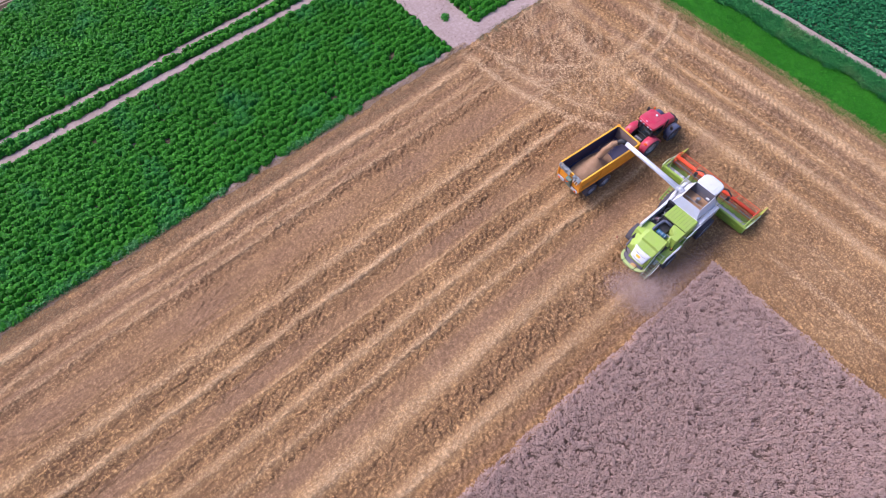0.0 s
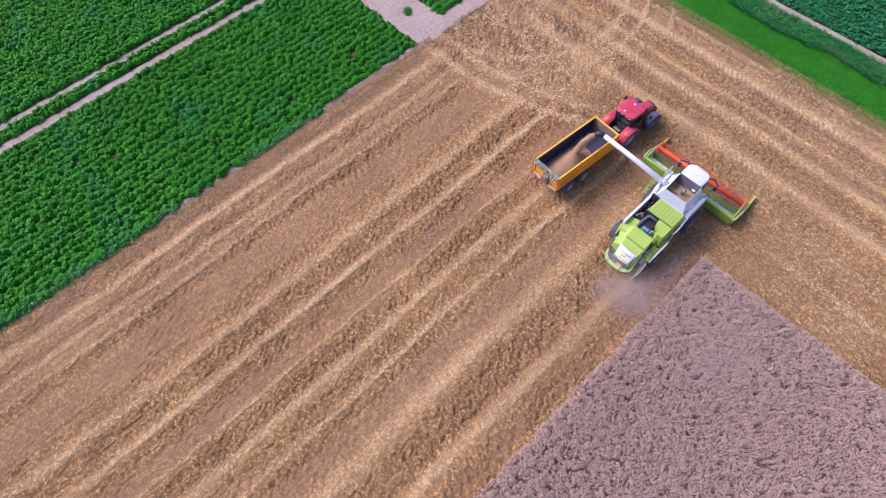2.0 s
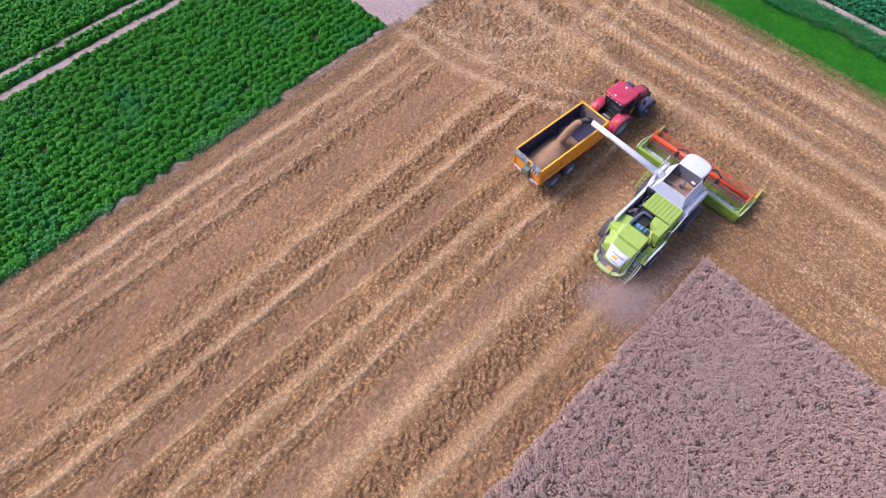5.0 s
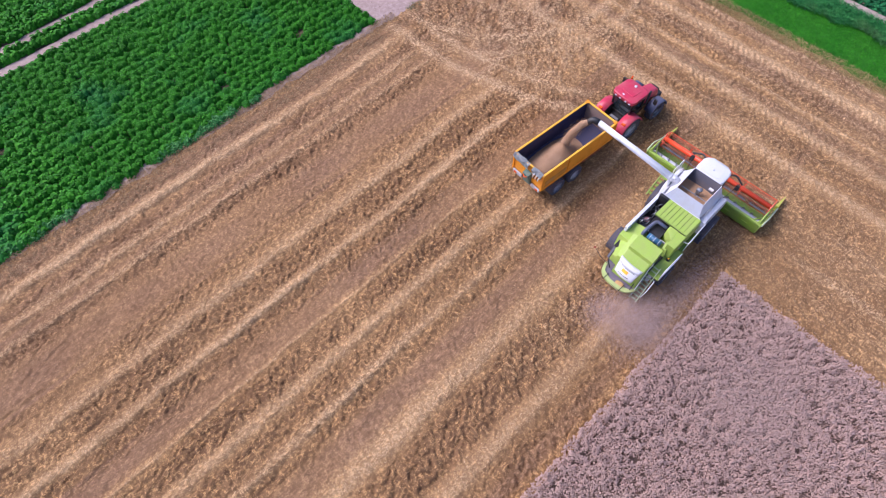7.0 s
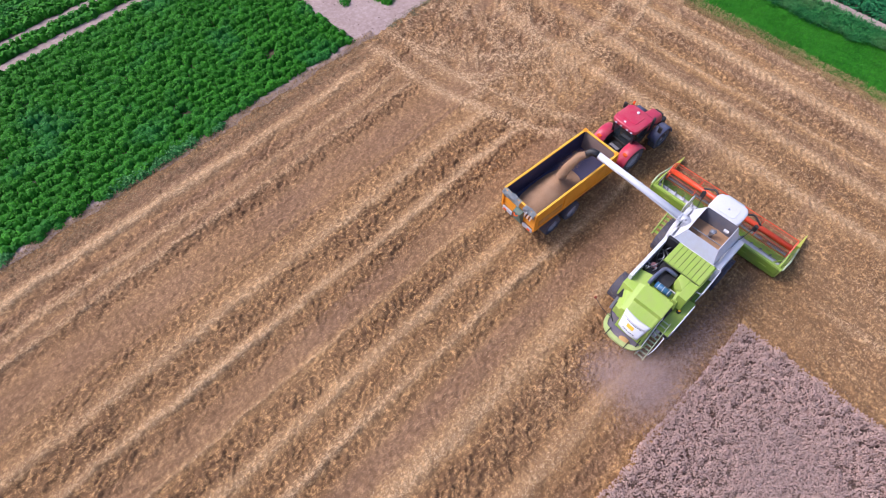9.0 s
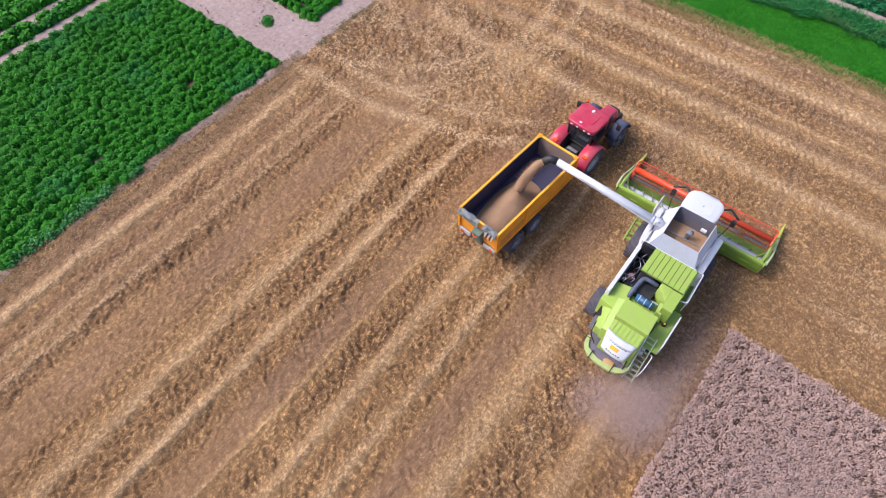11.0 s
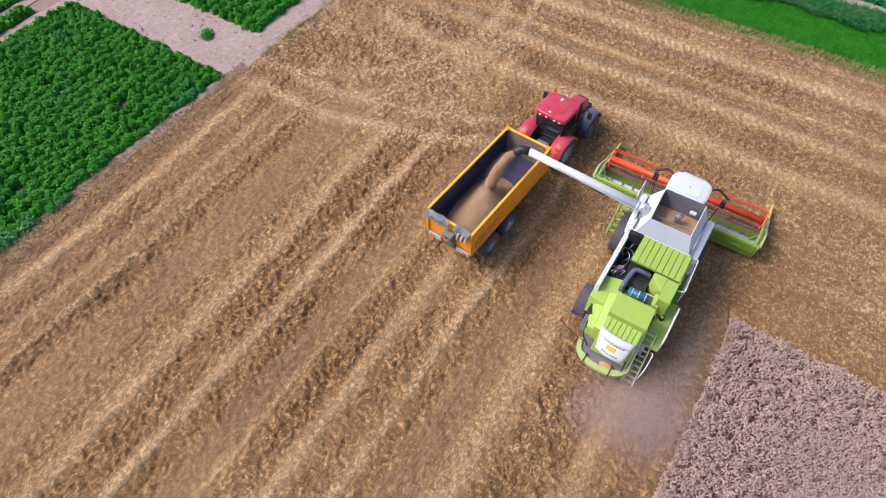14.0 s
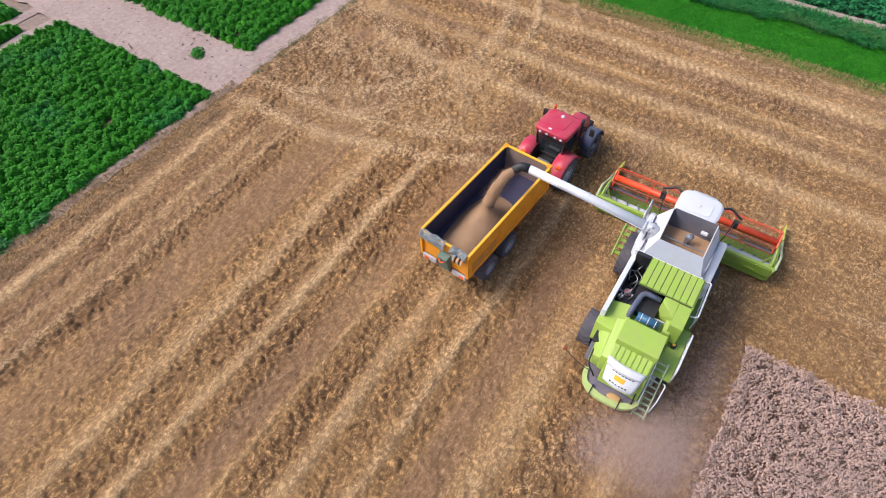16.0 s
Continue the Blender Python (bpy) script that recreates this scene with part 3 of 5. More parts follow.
# standing wheat
def wheat(n, x0, x1, y0, y1):
    x, y = scatter(n, x0, x1, y0, y1)
    edge = np.maximum(x + 0.45, y) > -0.6
    hole = fbm(x + 0.5 * y, y - 0.2 * x, 3.6, 2)
    k = (y > -22 - 0.15 * x) & (x + 0.25 * (fbm(x, y, 1.2, 2) - 0.5) < -0.42) & (y + 0.3 * (fbm(y, x, 1.2, 2) - 0.5) < 0.02) & ((hole < 0.70 + 0.12 * (fbm(x, y, 0.15, 2) - 0.4)) | (edge & (hole < 0.72)))
    x, y, hole = x[k], y[k], hole[k]
    n = len(x)
    z = 0.98 - 0.6 * np.clip(hole - 0.28, 0, 1) - 0.14 * fbm(x, y, 6.2, 2) + rng.normal(0, 0.02, n) - 0.14 * (rng.random(n) < 0.35)
    a = rng.uniform(0, 2 * np.pi, n)
    lean = rng.uniform(0.2, 1.1, n)
    d = np.stack([np.cos(a) * np.sin(lean), np.sin(a) * np.sin(lean), np.cos(lean)], -1)
    e1 = np.cross(d, np.array([0.3, 0.2, 1.0])); e1 /= np.linalg.norm(e1, axis=1, keepdims=True)
    e2 = np.cross(d, e1)
    c = np.stack([x, y, z], -1)
    ln, w = 0.13 * rng.uniform(0.85, 1.25, n)[:, None], 0.040 * rng.uniform(0.8, 1.4, n)[:, None]
    m = c + d * ln * 0.35
    V = np.stack([c, m + e1 * w, m - e1 * w * 0.5 + e2 * w * 0.87, m - e1 * w * 0.5 - e2 * w * 0.87, c + d * ln], 1).reshape(-1, 3)
    i = (np.arange(n) * 5)[:, None, None]
    F = np.array([[4, 1, 2], [4, 2, 3], [4, 3, 1]])[None]
    ob = big_mesh("wheat_ears", V, (i + F).reshape(-1, 3), 3, M_EAR, smooth=True)
    tagged(ob, "ripe mauve-brown wheat ears in the uncut crop", "wheat", kind="stuff")
    k = rng.random(n) < 0.45
    ob = blades("wheat_stalks", x[k], y[k], np.zeros(k.sum()), 0.74, 0.02, 0.35, M_STALK)
    tagged(ob, "standing dry wheat stalks of the uncut crop", "wheat", kind="stuff")


wheat(220000, -30, 0.1, -21, 0.1)


# ---- machine parts ----
M_GREEN = paint("green_machine_paint", (0.33, 0.47, 0.075), 0.36, dirt=(0.34, 0.30, 0.16), amount=0.35)
M_GREEN_DARK = paint("dark_green_paint", (0.13, 0.23, 0.02), 0.45, amount=0.4)
M_WHITE = paint("white_machine_paint", (0.66, 0.67, 0.71), 0.30, dirt=(0.5, 0.43, 0.36), amount=0.3)
M_GREYP = paint("pale_grey_sheet_metal", (0.46, 0.48, 0.54), 0.42, dirt=(0.4, 0.34, 0.28), amount=0.45, metal=0.1)
M_RED = paint("orange_red_reel_paint", (0.78, 0.075, 0.022), 0.38, amount=0.15)
M_CRIMSON = paint("crimson_tractor_paint", (0.52, 0.03, 0.075), 0.30, dirt=(0.42, 0.25, 0.2), amount=0.3)
M_ORANGE = paint("yellow_orange_paint", (0.88, 0.32, 0.010), 0.34, dirt=(0.42, 0.27, 0.1), amount=0.3)
M_RAIL = paint("bright_yellow_orange_paint", (0.92, 0.48, 0.04), 0.35, amount=0.15)
M_OLIVE = paint("dusty_groove_shade_green", (0.11, 0.175, 0.03), 0.5, amount=0.55)
M_NAVY = paint("dark_navy_inner_paint", (0.038, 0.038, 0.088), 0.45, dirt=(0.12, 0.09, 0.09), amount=0.35)
# Paler than the navy linings: light falling on the front wall is painted in.
M_FRONTIN = paint("lit_front_wall_paint", (0.25, 0.17, 0.15), 0.5, dirt=(0.36, 0.25, 0.18), amount=0.6)
M_BLACK = paint("black_plastic", (0.018, 0.018, 0.022), 0.45, dirt=(0.14, 0.11, 0.08), amount=0.35)
M_RUBBER = paint("tyre_rubber", (0.075, 0.073, 0.10), 0.8, dirt=(0.20, 0.15, 0.11), amount=0.6, scale=4.0)
M_STEEL = paint("grey_steel", (0.32, 0.33, 0.36), 0.40, metal=0.6, amount=0.35)
M_RIMGREY = paint("grey_wheel_rim", (0.56, 0.60, 0.74), 0.4, amount=0.3)
M_BLUE = paint("blue_filter_paint", (0.03, 0.13, 0.26), 0.35, amount=0.2)
M_PURPLE = paint("worn_grey_deck", (0.15, 0.13, 0.19), 0.6, dirt=(0.42, 0.33, 0.25), amount=0.35)
M_LAMP = paint("orange_red_lamp_lens", (0.85, 0.12, 0.02), 0.15, amount=0.05)
M_YELLOW = paint("yellow_decal", (0.85, 0.42, 0.02), 0.4, amount=0.1)
M_TARP = paint("grey_green_tarpaulin", (0.30, 0.33, 0.35), 0.65, dirt=(0.62, 0.60, 0.60), amount=0.6, scale=5.0)
M_TARPGREEN = paint("faded_green_sheet", (0.10, 0.17, 0.14), 0.6, amount=0.4)
M_BLUEFENDER = paint("dark_blue_grey_mudguard", (0.075, 0.09, 0.16), 0.5, dirt=(0.2, 0.16, 0.14), amount=0.4)
M_RUST = paint("rusty_red_frame", (0.30, 0.06, 0.03), 0.6, amount=0.5)


def glass_material():
    m = Mat("tinted_cab_glass", 0.06, 0.0, 0.6)
    m.colour((0.03, 0.04, 0.05))
    m.set(m.b.inputs["Transmission Weight"], 0.2)
    return m.m


def grain_material():
    m = Mat("wheat_grain", 0.7, 0.0, 0.25)
    c = m.mix(m.noise(60, 3, 0.7, lo=0.3, hi=0.7), (0.27, 0.15, 0.08), (0.46, 0.275, 0.16))
    m.colour(m.mix(m.noise(1.4, 4, 0.6, lo=0.3, hi=0.8), c, (0.44, 0.28, 0.17)))
    m.bump(m.noise(70, 4, 0.8), 0.6, 0.02)
    return m.m


M_GLASS = glass_material()
M_GRAIN = grain_material()


def part(name, bm, material, parent, label="", smooth=False):
    me = bpy.data.meshes.new(name)
    bmesh.ops.recalc_face_normals(bm, faces=bm.faces)
    bm.to_mesh(me)
    bm.free()
    me.materials.append(material)
    if smooth:
        me.polygons.foreach_set("use_smooth", [True] * len(me.polygons))
    ob = new(name, me)
    ob.parent = parent
    if label:
        ob["label"] = label
    return ob


def root(name, m, label, category, group=""):
    ob = new(name)
    ob.matrix_world = m
    return tagged(ob, label, category, group)


def hexa(pts, bevel=0.0, bm=None):
    """A six-sided solid from its lower four and upper four corners."""
    own = bm is None or bevel
    b = bmesh.new() if own else bm
    v = [b.verts.new(p) for p in pts]
    for f in ((0, 3, 2, 1), (4, 5, 6, 7), (0, 1, 5, 4), (1, 2, 6, 5), (2, 3, 7, 6), (3, 0, 4, 7)):
        b.faces.new([v[i] for i in f])
    if bevel:
        bmesh.ops.bevel(b, geom=list(b.edges), offset=bevel, segments=2, affect="EDGES", profile=0.6)
    if own and bm is not None:
        me = bpy.data.meshes.new("joined")
        b.to_mesh(me); b.free()
        bm.from_mesh(me)
        bpy.data.meshes.remove(me)
        return bm
    return b


def box(x0, x1, y0, y1, z0, z1, bevel=0.02, bm=None):
    return hexa([(x0, y0, z0), (x1, y0, z0), (x1, y1, z0), (x0, y1, z0), (x0, y0, z1), (x1, y0, z1), (x1, y1, z1), (x0, y1, z1)], bevel, bm)


def tube(points, radius, sides=8, bm=None, cap=True):
    """A round bar along a run of points; radius may be one value or one a point."""
    b = bm or bmesh.new()
    P = [Vector(p) for p in points]
    rad = radius if isinstance(radius, (list, tuple)) else [radius] * len(P)
    rings = []
    for i, p in enumerate(P):
        d = (P[min(i + 1, len(P) - 1)] - P[max(i - 1, 0)]).normalized()
        q = d.to_track_quat("Z", "Y")
        rings.append([b.verts.new(p + q @ Vector((math.cos(2 * math.pi * k / sides) * rad[i], math.sin(2 * math.pi * k / sides) * rad[i], 0))) for k in range(sides)])
    for r0, r1 in zip(rings, rings[1:]):
        for k in range(sides):
            b.faces.new((r0[k], r0[(k + 1) % sides], r1[(k + 1) % sides], r1[k]))
    if cap:
        b.faces.new(rings[0][::-1])
        b.faces.new(rings[-1])
    return b


def bend(points, steps=6):
    """Points rounded into a smooth run."""
    P = [Vector(p) for p in points]
    out = [P[0]]
    for a, b, c in zip(P, P[1:], P[2:]):
        s, e = b + (a - b).normalized() * min((a - b).length, (c - b).length) * 0.35, b + (c - b).normalized() * min((a - b).length, (c - b).length) * 0.35
        out += [(s * (1 - k / steps) ** 2 + b * (2 * k / steps * (1 - k / steps)) + e * (k / steps) ** 2) for k in range(steps + 1)]
    return out + [P[-1]]


def slab(outline, z0, z1, bevel=0.0, bm=None):
    """An outline in plan, carried from z0 to z1."""
    b = bmesh.new()
    lo = [b.verts.new((x, y, z0)) for x, y in outline]
    hi = [b.verts.new((x, y, z1)) for x, y in outline]
    b.faces.new(lo[::-1]); b.faces.new(hi)
    n = len(lo)
    for i in range(n):
        b.faces.new((lo[i], lo[(i + 1) % n], hi[(i + 1) % n], hi[i]))
    if bevel:
        bmesh.ops.bevel(b, geom=[e for e in b.edges if abs(e.verts[0].co.z - e.verts[1].co.z) < 1e-4 and e.verts[0].co.z > (z0 + z1) / 2], offset=bevel, segments=3, affect="EDGES", profile=0.6)
    return b


def side_slab(outline, y0, y1, bevel=0.0):
    """An outline in the x-z plane, carried from y0 to y1."""
    b = slab([(x, z) for x, z in outline], y0, y1)
    for v in b.verts:
        v.co = Vector((v.co.x, v.co.z, v.co.y))
    if bevel:
        bmesh.ops.bevel(b, geom=list(b.edges), offset=bevel, segments=2, affect="EDGES", profile=0.6)
    return b


def rounded(x0, x1, y0, y1, r, n=6):
    out = []
    for cx, cy, a0 in ((x1 - r, y1 - r, 0), (x0 + r, y1 - r, 90), (x0 + r, y0 + r, 180), (x1 - r, y0 + r, 270)):
        out += [(cx + r * math.cos(radians(a0 + 90 * k / n)), cy + r * math.sin(radians(a0 + 90 * k / n))) for k in range(n + 1)]
    return out


def lathe(profile, sides=28, axis="Y"):
    """A profile (along the axle, radius) turned round the y axis."""
    b = bmesh.new()
    rings = [[b.verts.new((r * math.cos(2 * math.pi * k / sides), a, r * math.sin(2 * math.pi * k / sides))) for k in range(sides)] for a, r in profile]
    for r0, r1 in zip(rings, rings[1:]):
        for k in range(sides):
            b.faces.new((r0[k], r0[(k + 1) % sides], r1[(k + 1) % sides], r1[k]))
    b.faces.new(rings[0]); b.faces.new(rings[-1][::-1])
    return b


WHEELS = {}


def wheel(parent, x, y, z, r, w, rim_mat, lugs=18, turn=0.0):
    """A wheel on the y axis: lugged tyre with its rim and hub. The mesh of equal wheels is shared."""
    key = (r, w, rim_mat.name)
    if key not in WHEELS:
        h = w / 2
        b = lathe([(-h * 0.8, r * 0.55), (-h, r * 0.66), (-h, r * 0.86), (-h * 0.82, r * 0.95), (0, r * 0.975), (h * 0.82, r * 0.95), (h, r * 0.86), (h, r * 0.66), (h * 0.8, r * 0.55)])
        for k in range(lugs):
            for s in (-1, 1):
                a0 = 2 * math.pi * (k + 0.25 * s) / lugs
                q = []
                for rad in (r * 0.94, r * 1.0):
                    for yy, da in ((0.04 * s * h, 0.20), (0.98 * s * h, -0.02), (0.98 * s * h, 0.08), (0.04 * s * h, 0.30)):
                        a = a0 + da
                        q.append((rad * math.cos(a), yy, rad * math.sin(a)))
                hexa(q, 0.0, b)
        rim = lathe([(-h * 0.80, r * 0.62), (-h * 0.90, r * 0.60), (-h * 0.66, r * 0.50), (-h * 0.62, r * 0.22), (-h * 0.82, r * 0.18), (-h * 0.82, r * 0.02),
                     (h * 0.82, r * 0.02), (h * 0.82, r * 0.18), (h * 0.62, r * 0.22), (h * 0.66, r * 0.50), (h * 0.90, r * 0.60), (h * 0.80, r * 0.62)])
        hub = bmesh.new()
        for k in range(8):
            a = 2 * math.pi * k / 8
            for s in (-1, 1):
                tube([(r * 0.30 * math.cos(a), s * h * 0.55, r * 0.30 * math.sin(a)), (r * 0.30 * math.cos(a), s * h * 0.72, r * 0.30 * math.sin(a))], 0.022 * r / 0.6, 6, hub)
        t = part("tyre", b, M_RUBBER, parent, "black lugged rubber tyre")
        ri = part("rim", rim, rim_mat, t, "", True)
        bo = tagged(part("wheel_bolts", hub, M_STEEL, t), kind="stuff")
        WHEELS[key] = (t.data, ri.data, bo.data)
    else:
        t, ri, bo = (new(n, d) for n, d in zip(("tyre", "rim", "wheel_bolts"), WHEELS[key]))
        t.parent, ri.parent, bo.parent = parent, t, t
        t["label"] = "black lugged rubber tyre"
        bo["kind"] = "stuff"
    t.matrix_basis = pose(x, y, z, 0, 37 * x + turn, 0)
    return t


def hose(parent, pts, radius, material=None, name="hose"):
    return part(name, tube(bend(pts), radius, 6), material or M_BLACK, parent, "", True)


# ---- combine harvester: local origin on the ground below the tank's rear edge, x ahead ----
combine = root("combine_harvester", pose(0, 3.95, 0), "light green and white combine harvester on stubble", "combine harvester")
C = combine
part("chassis", side_slab([(-4.7, 1.35), (-4.2, 0.95), (2.2, 0.85), (2.6, 1.2), (2.2, 2.15), (-4.2, 2.05)], -1.18, 1.18, 0.04), paint("dark_grey_chassis", (0.12, 0.12, 0.15), 0.5, amount=0.4), C)
part("side_panel", side_slab([(-4.4, 1.25), (-1.2, 1.2), (-0.6, 1.75), (1.9, 1.75), (1.9, 2.9), (-0.6, 2.75), (-2.0, 1.95), (-4.2, 1.9)], -1.36, -1.19, 0.03), M_WHITE, C, "white side panel")
part("side_panel", side_slab([(-3.5, 1.3), (-0.4, 1.5), (1.9, 1.75), (2.0, 2.95), (-0.5, 3.02), (-3.4, 2.72)], 1.19, 1.36, 0.03), M_WHITE, C, "white side panel")
# engine bay floor and bulkheads
part("engine_deck", box(-4.3, -0.3, -1.16, 1.18, 2.06, 2.22, 0.02), M_BLACK, C)
part("engine_block", box(-2.45, -0.75, -0.25, 0.62, 2.22, 2.62, 0.06), M_BLACK, C)
# grain tank: lower tub, then four flaps leaning to the opening
OB, OT = (-0.46, 2.02, -1.34, 1.34, 2.9), (-0.05, 1.72, -0.99, 0.70, 3.92)
def flap(p0, p1, p2, p3, t=0.03):
    v = [Vector(p) for p in (p0, p1, p2, p3)]
    n = (v[1] - v[0]).cross(v[2] - v[0]).normalized() * t
    return hexa([*v, *[p + n for p in v]], 0.008)
xb0, xb1, yb0, yb1, zb = OB
xt0, xt1, yt0, yt1, zt = OT
part("tank_tub", box(xb0, xb1, yb0, yb1, 2.1, zb, 0.05), M_WHITE, C)
part("tank_flap", flap((xb0, -1.22, 3.28), (xb0, 1.0, 3.28), (xt0, yt1, zt), (xt0, yt0, zt)), paint("blue_grey_sheet", (0.38, 0.40, 0.47), 0.45, amount=0.3), C, "blue-grey rear tank flap")
part("tank_flap", flap((xb0, 1.0, 3.28), (1.95, 1.32, zb), (xt1, yt1 + 0.06, zt + 0.03), (xt0, yt1, zt)), M_WHITE, C, "white side tank flap")
part("tank_flap", flap((1.95, -1.32, zb), (xb0, -1.22, 3.28), (xt0, yt0, zt), (xt1, yt0, zt + 0.05)), M_WHITE, C, "white side tank flap")
part("tank_flap", flap((1.62, 0.98, 3.0), (1.62, -1.2, 3.0), (xt1 + 0.04, yt0, zt + 0.03), (xt1 + 0.04, yt1, zt + 0.03)), paint("dark_mesh_grey", (0.11, 0.11, 0.14), 0.5, amount=0.3), C, "dark grey front tank flap with mesh window")
part("tank_rim", box(xb0 - 0.02, xb0 + 0.06, -1.3, 1.3, 2.86, 3.30, 0.02), M_WHITE, C)
for p, q in (((xb0, 1.3, 2.88), (1.95, 1.34, 2.88)), ((xb0, -1.3, 2.88), (1.95, -1.34, 2.88))):
    part("tank_shoulder", tube([p, q], 0.09, 8), M_WHITE, C, "", True)
# right outer white shoulder, rounded and bulging over the wheel
part("wheel_shoulder", side_slab([(-0.55, 2.2), (2.0, 2.2), (2.15, 2.8), (1.8, 3.15), (0.2, 3.1), (-0.5, 2.9)], -1.62, -1.30, 0.10), M_WHITE, C, "rounded white shoulder panel")
part("wheel_shoulder", side_slab([(0.1, 2.2), (2.0, 2.2), (2.1, 2.9), (1.7, 3.2), (0.6, 3.25), (0.2, 2.9)], 1.28, 1.52, 0.09), M_WHITE, C, "rounded white shoulder panel")
# tank filling
b = bmesh.new()
bmesh.ops.create_grid(b, x_segments=22, y_segments=20, size=1.0)
for v in b.verts:
    x, y = v.co.x * 0.95 + 0.80, v.co.y * 1.02 - 0.14
    v.co = Vector((x, y, 3.08 + 0.16 * math.exp(-((x - 0.9) ** 2 + (y + 0.1) ** 2) / 0.35) + 0.03 * noise.noise((x * 5, y * 5, 0))))
part("tank_grain", b, M_GRAIN, C, "brown wheat grain in the tank", True)
part("tank_conveyor", tube(bend([(0.85, -0.2, 3.15), (0.92, -0.2, 3.62), (1.05, -0.3, 3.55)]), 0.11, 10), M_STEEL, C, "", True)
part("tank_conveyor_cap", box(0.78, 1.0, -0.34, -0.08, 3.52, 3.68, 0.04), M_STEEL, C)
part("tank_crossbar", box(0.55, 0.60, -0.95, 0.66, 3.48, 3.52, 0.01), M_STEEL, C)
part("tank_lamp", box(1.38, 1.52, -0.78, -0.52, 3.5, 3.6, 0.02), M_WHITE, C)
# cab
b = slab(rounded(1.92, 3.22, -0.84, 0.74, 0.30, 6), 1.75, 3.5)
part("cab_glass", b, M_GLASS, C, "dark tinted cab glass")
for y in (-0.83, 0.73):
    part("cab_pillar", tube([(2.98, y, 1.8), (2.92, y, 3.55)], 0.05, 6), M_BLACK, C)
bm = slab(rounded(1.72, 3.24, -0.90, 0.80, 0.40, 8), 3.46, 3.80, 0.13)
part("cab_roof", bm, M_WHITE, C, "smooth white rounded cab roof", True)
part("roof_hatch", slab(rounded(2.05, 2.85, -0.55, 0.45, 0.18, 5), 3.795, 3.825, 0.015), M_WHITE, C)
part("roof_beacon", tube([(2.45, -0.05, 3.82), (2.45, -0.05, 3.87)], 0.05, 10), M_WHITE, C, "", True)
for s, y in ((1, 0.82), (-1, -0.92)):
    arm = part("mirror_arm", tube(bend([(3.0, y - 0.06 * s, 3.62), (3.25, y + 0.22 * s, 3.60), (3.05, y + 0.75 * s, 3.42)]), 0.05, 8), M_BLACK, C, "black mirror arm", True)
    part("mirror", box(2.9, 3.05, y + 0.62 * s - 0.11, y + 0.62 * s + 0.11, 2.95, 3.32, 0.03), M_BLACK, arm)
    part("mirror_stay", tube(bend([(3.06, y + 0.62 * s, 3.4), (2.6, y + 0.5 * s, 2.9), (2.1, y + 0.35 * s, 2.5)]), 0.02, 6), M_BLACK, arm)
part("feeder_house", hexa([(2.0, -0.75, 0.9), (3.45, -0.75, 0.35), (3.45, 0.75, 0.35), (2.0, 0.75, 0.9), (2.0, -0.75, 1.75), (3.45, -0.75, 0.95), (3.45, 0.75, 0.95), (2.0, 0.75, 1.75)], 0.03), M_GREEN_DARK, C)
# cab steps, platform and loops on the left
part("cab_platform", box(1.75, 2.9, 0.95, 1.75, 1.75, 1.82, 0.02), M_GREYP, C)
for x in (1.85, 2.45):
    part("handrail", tube(bend([(x, 1.72, 1.8), (x, 1.74, 2.85), (x + 0.42, 1.74, 2.85), (x + 0.42, 1.72, 1.8)]), 0.028, 6), M_WHITE, C, "white looped handrail", True)
steps = part("cab_steps", side_slab([(0.85, 0.75), (1.0, 0.6), (2.1, 1.55), (2.0, 1.75)], 1.86, 1.92, 0.0), M_GREEN, C, "bright green folding cab steps")
part("step_side", side_slab([(0.85, 0.75), (1.0, 0.6), (2.1, 1.55), (2.0, 1.75)], 2.3, 2.36, 0.0), M_GREEN, steps)
for k in range(5):
    part("tread", box(1.0 + 0.22 * k, 1.16 + 0.22 * k, 1.92, 2.3, 0.78 + 0.19 * k, 0.82 + 0.19 * k, 0.0), M_GREEN, steps)
# ribbed engine cover, each rib a pressed strip
# The darker olive base puts the shade of the rib grooves into its colour.
cover = part("engine_cover", box(-1.88, -0.48, -1.40, 0.62, 3.20, 3.29, 0.02), M_OLIVE, C, "ribbed light green engine cover")
for k in range(8):
    y0 = -1.385 + 0.25 * k
    part("cover_rib", box(-1.86, -0.50, y0, y0 + 0.225, 3.27, 3.325, 0.012), M_GREEN, cover)
part("cover_skirt", hexa([(-1.9, -1.45, 2.2), (-0.5, -1.45, 2.2), (-0.5, -1.36, 2.2), (-1.9, -1.36, 2.2), (-1.9, -1.44, 3.26), (-0.5, -1.44, 3.26), (-0.5, -1.36, 3.26), (-1.9, -1.36, 3.26)], 0.01), M_GREEN, C)
part("cover_side", box(-2.95, -1.90, -1.42, -0.95, 2.22, 3.24, 0.03), M_GREEN, C)
part("air_chute", hexa([(-2.55, -0.95, 2.3), (-1.9, -0.95, 2.3), (-1.9, -0.38, 2.3), (-2.25, -0.38, 2.3), (-2.6, -0.95, 3.22), (-1.9, -0.95, 3.26), (-1.9, -0.42, 3.26), (-2.15, -0.42, 3.22)], 0.025), M_GREEN, C)
part("air_chute", hexa([(-3.1, -1.2, 2.2), (-2.6, -1.1, 2.2), (-2.6, -0.75, 2.2), (-3.1, -0.8, 2.2), (-3.0, -1.1, 2.75), (-2.62, -1.1, 3.0), (-2.62, -0.8, 3.0), (-3.0, -0.85, 2.75)], 0.02), M_GREEN, C)
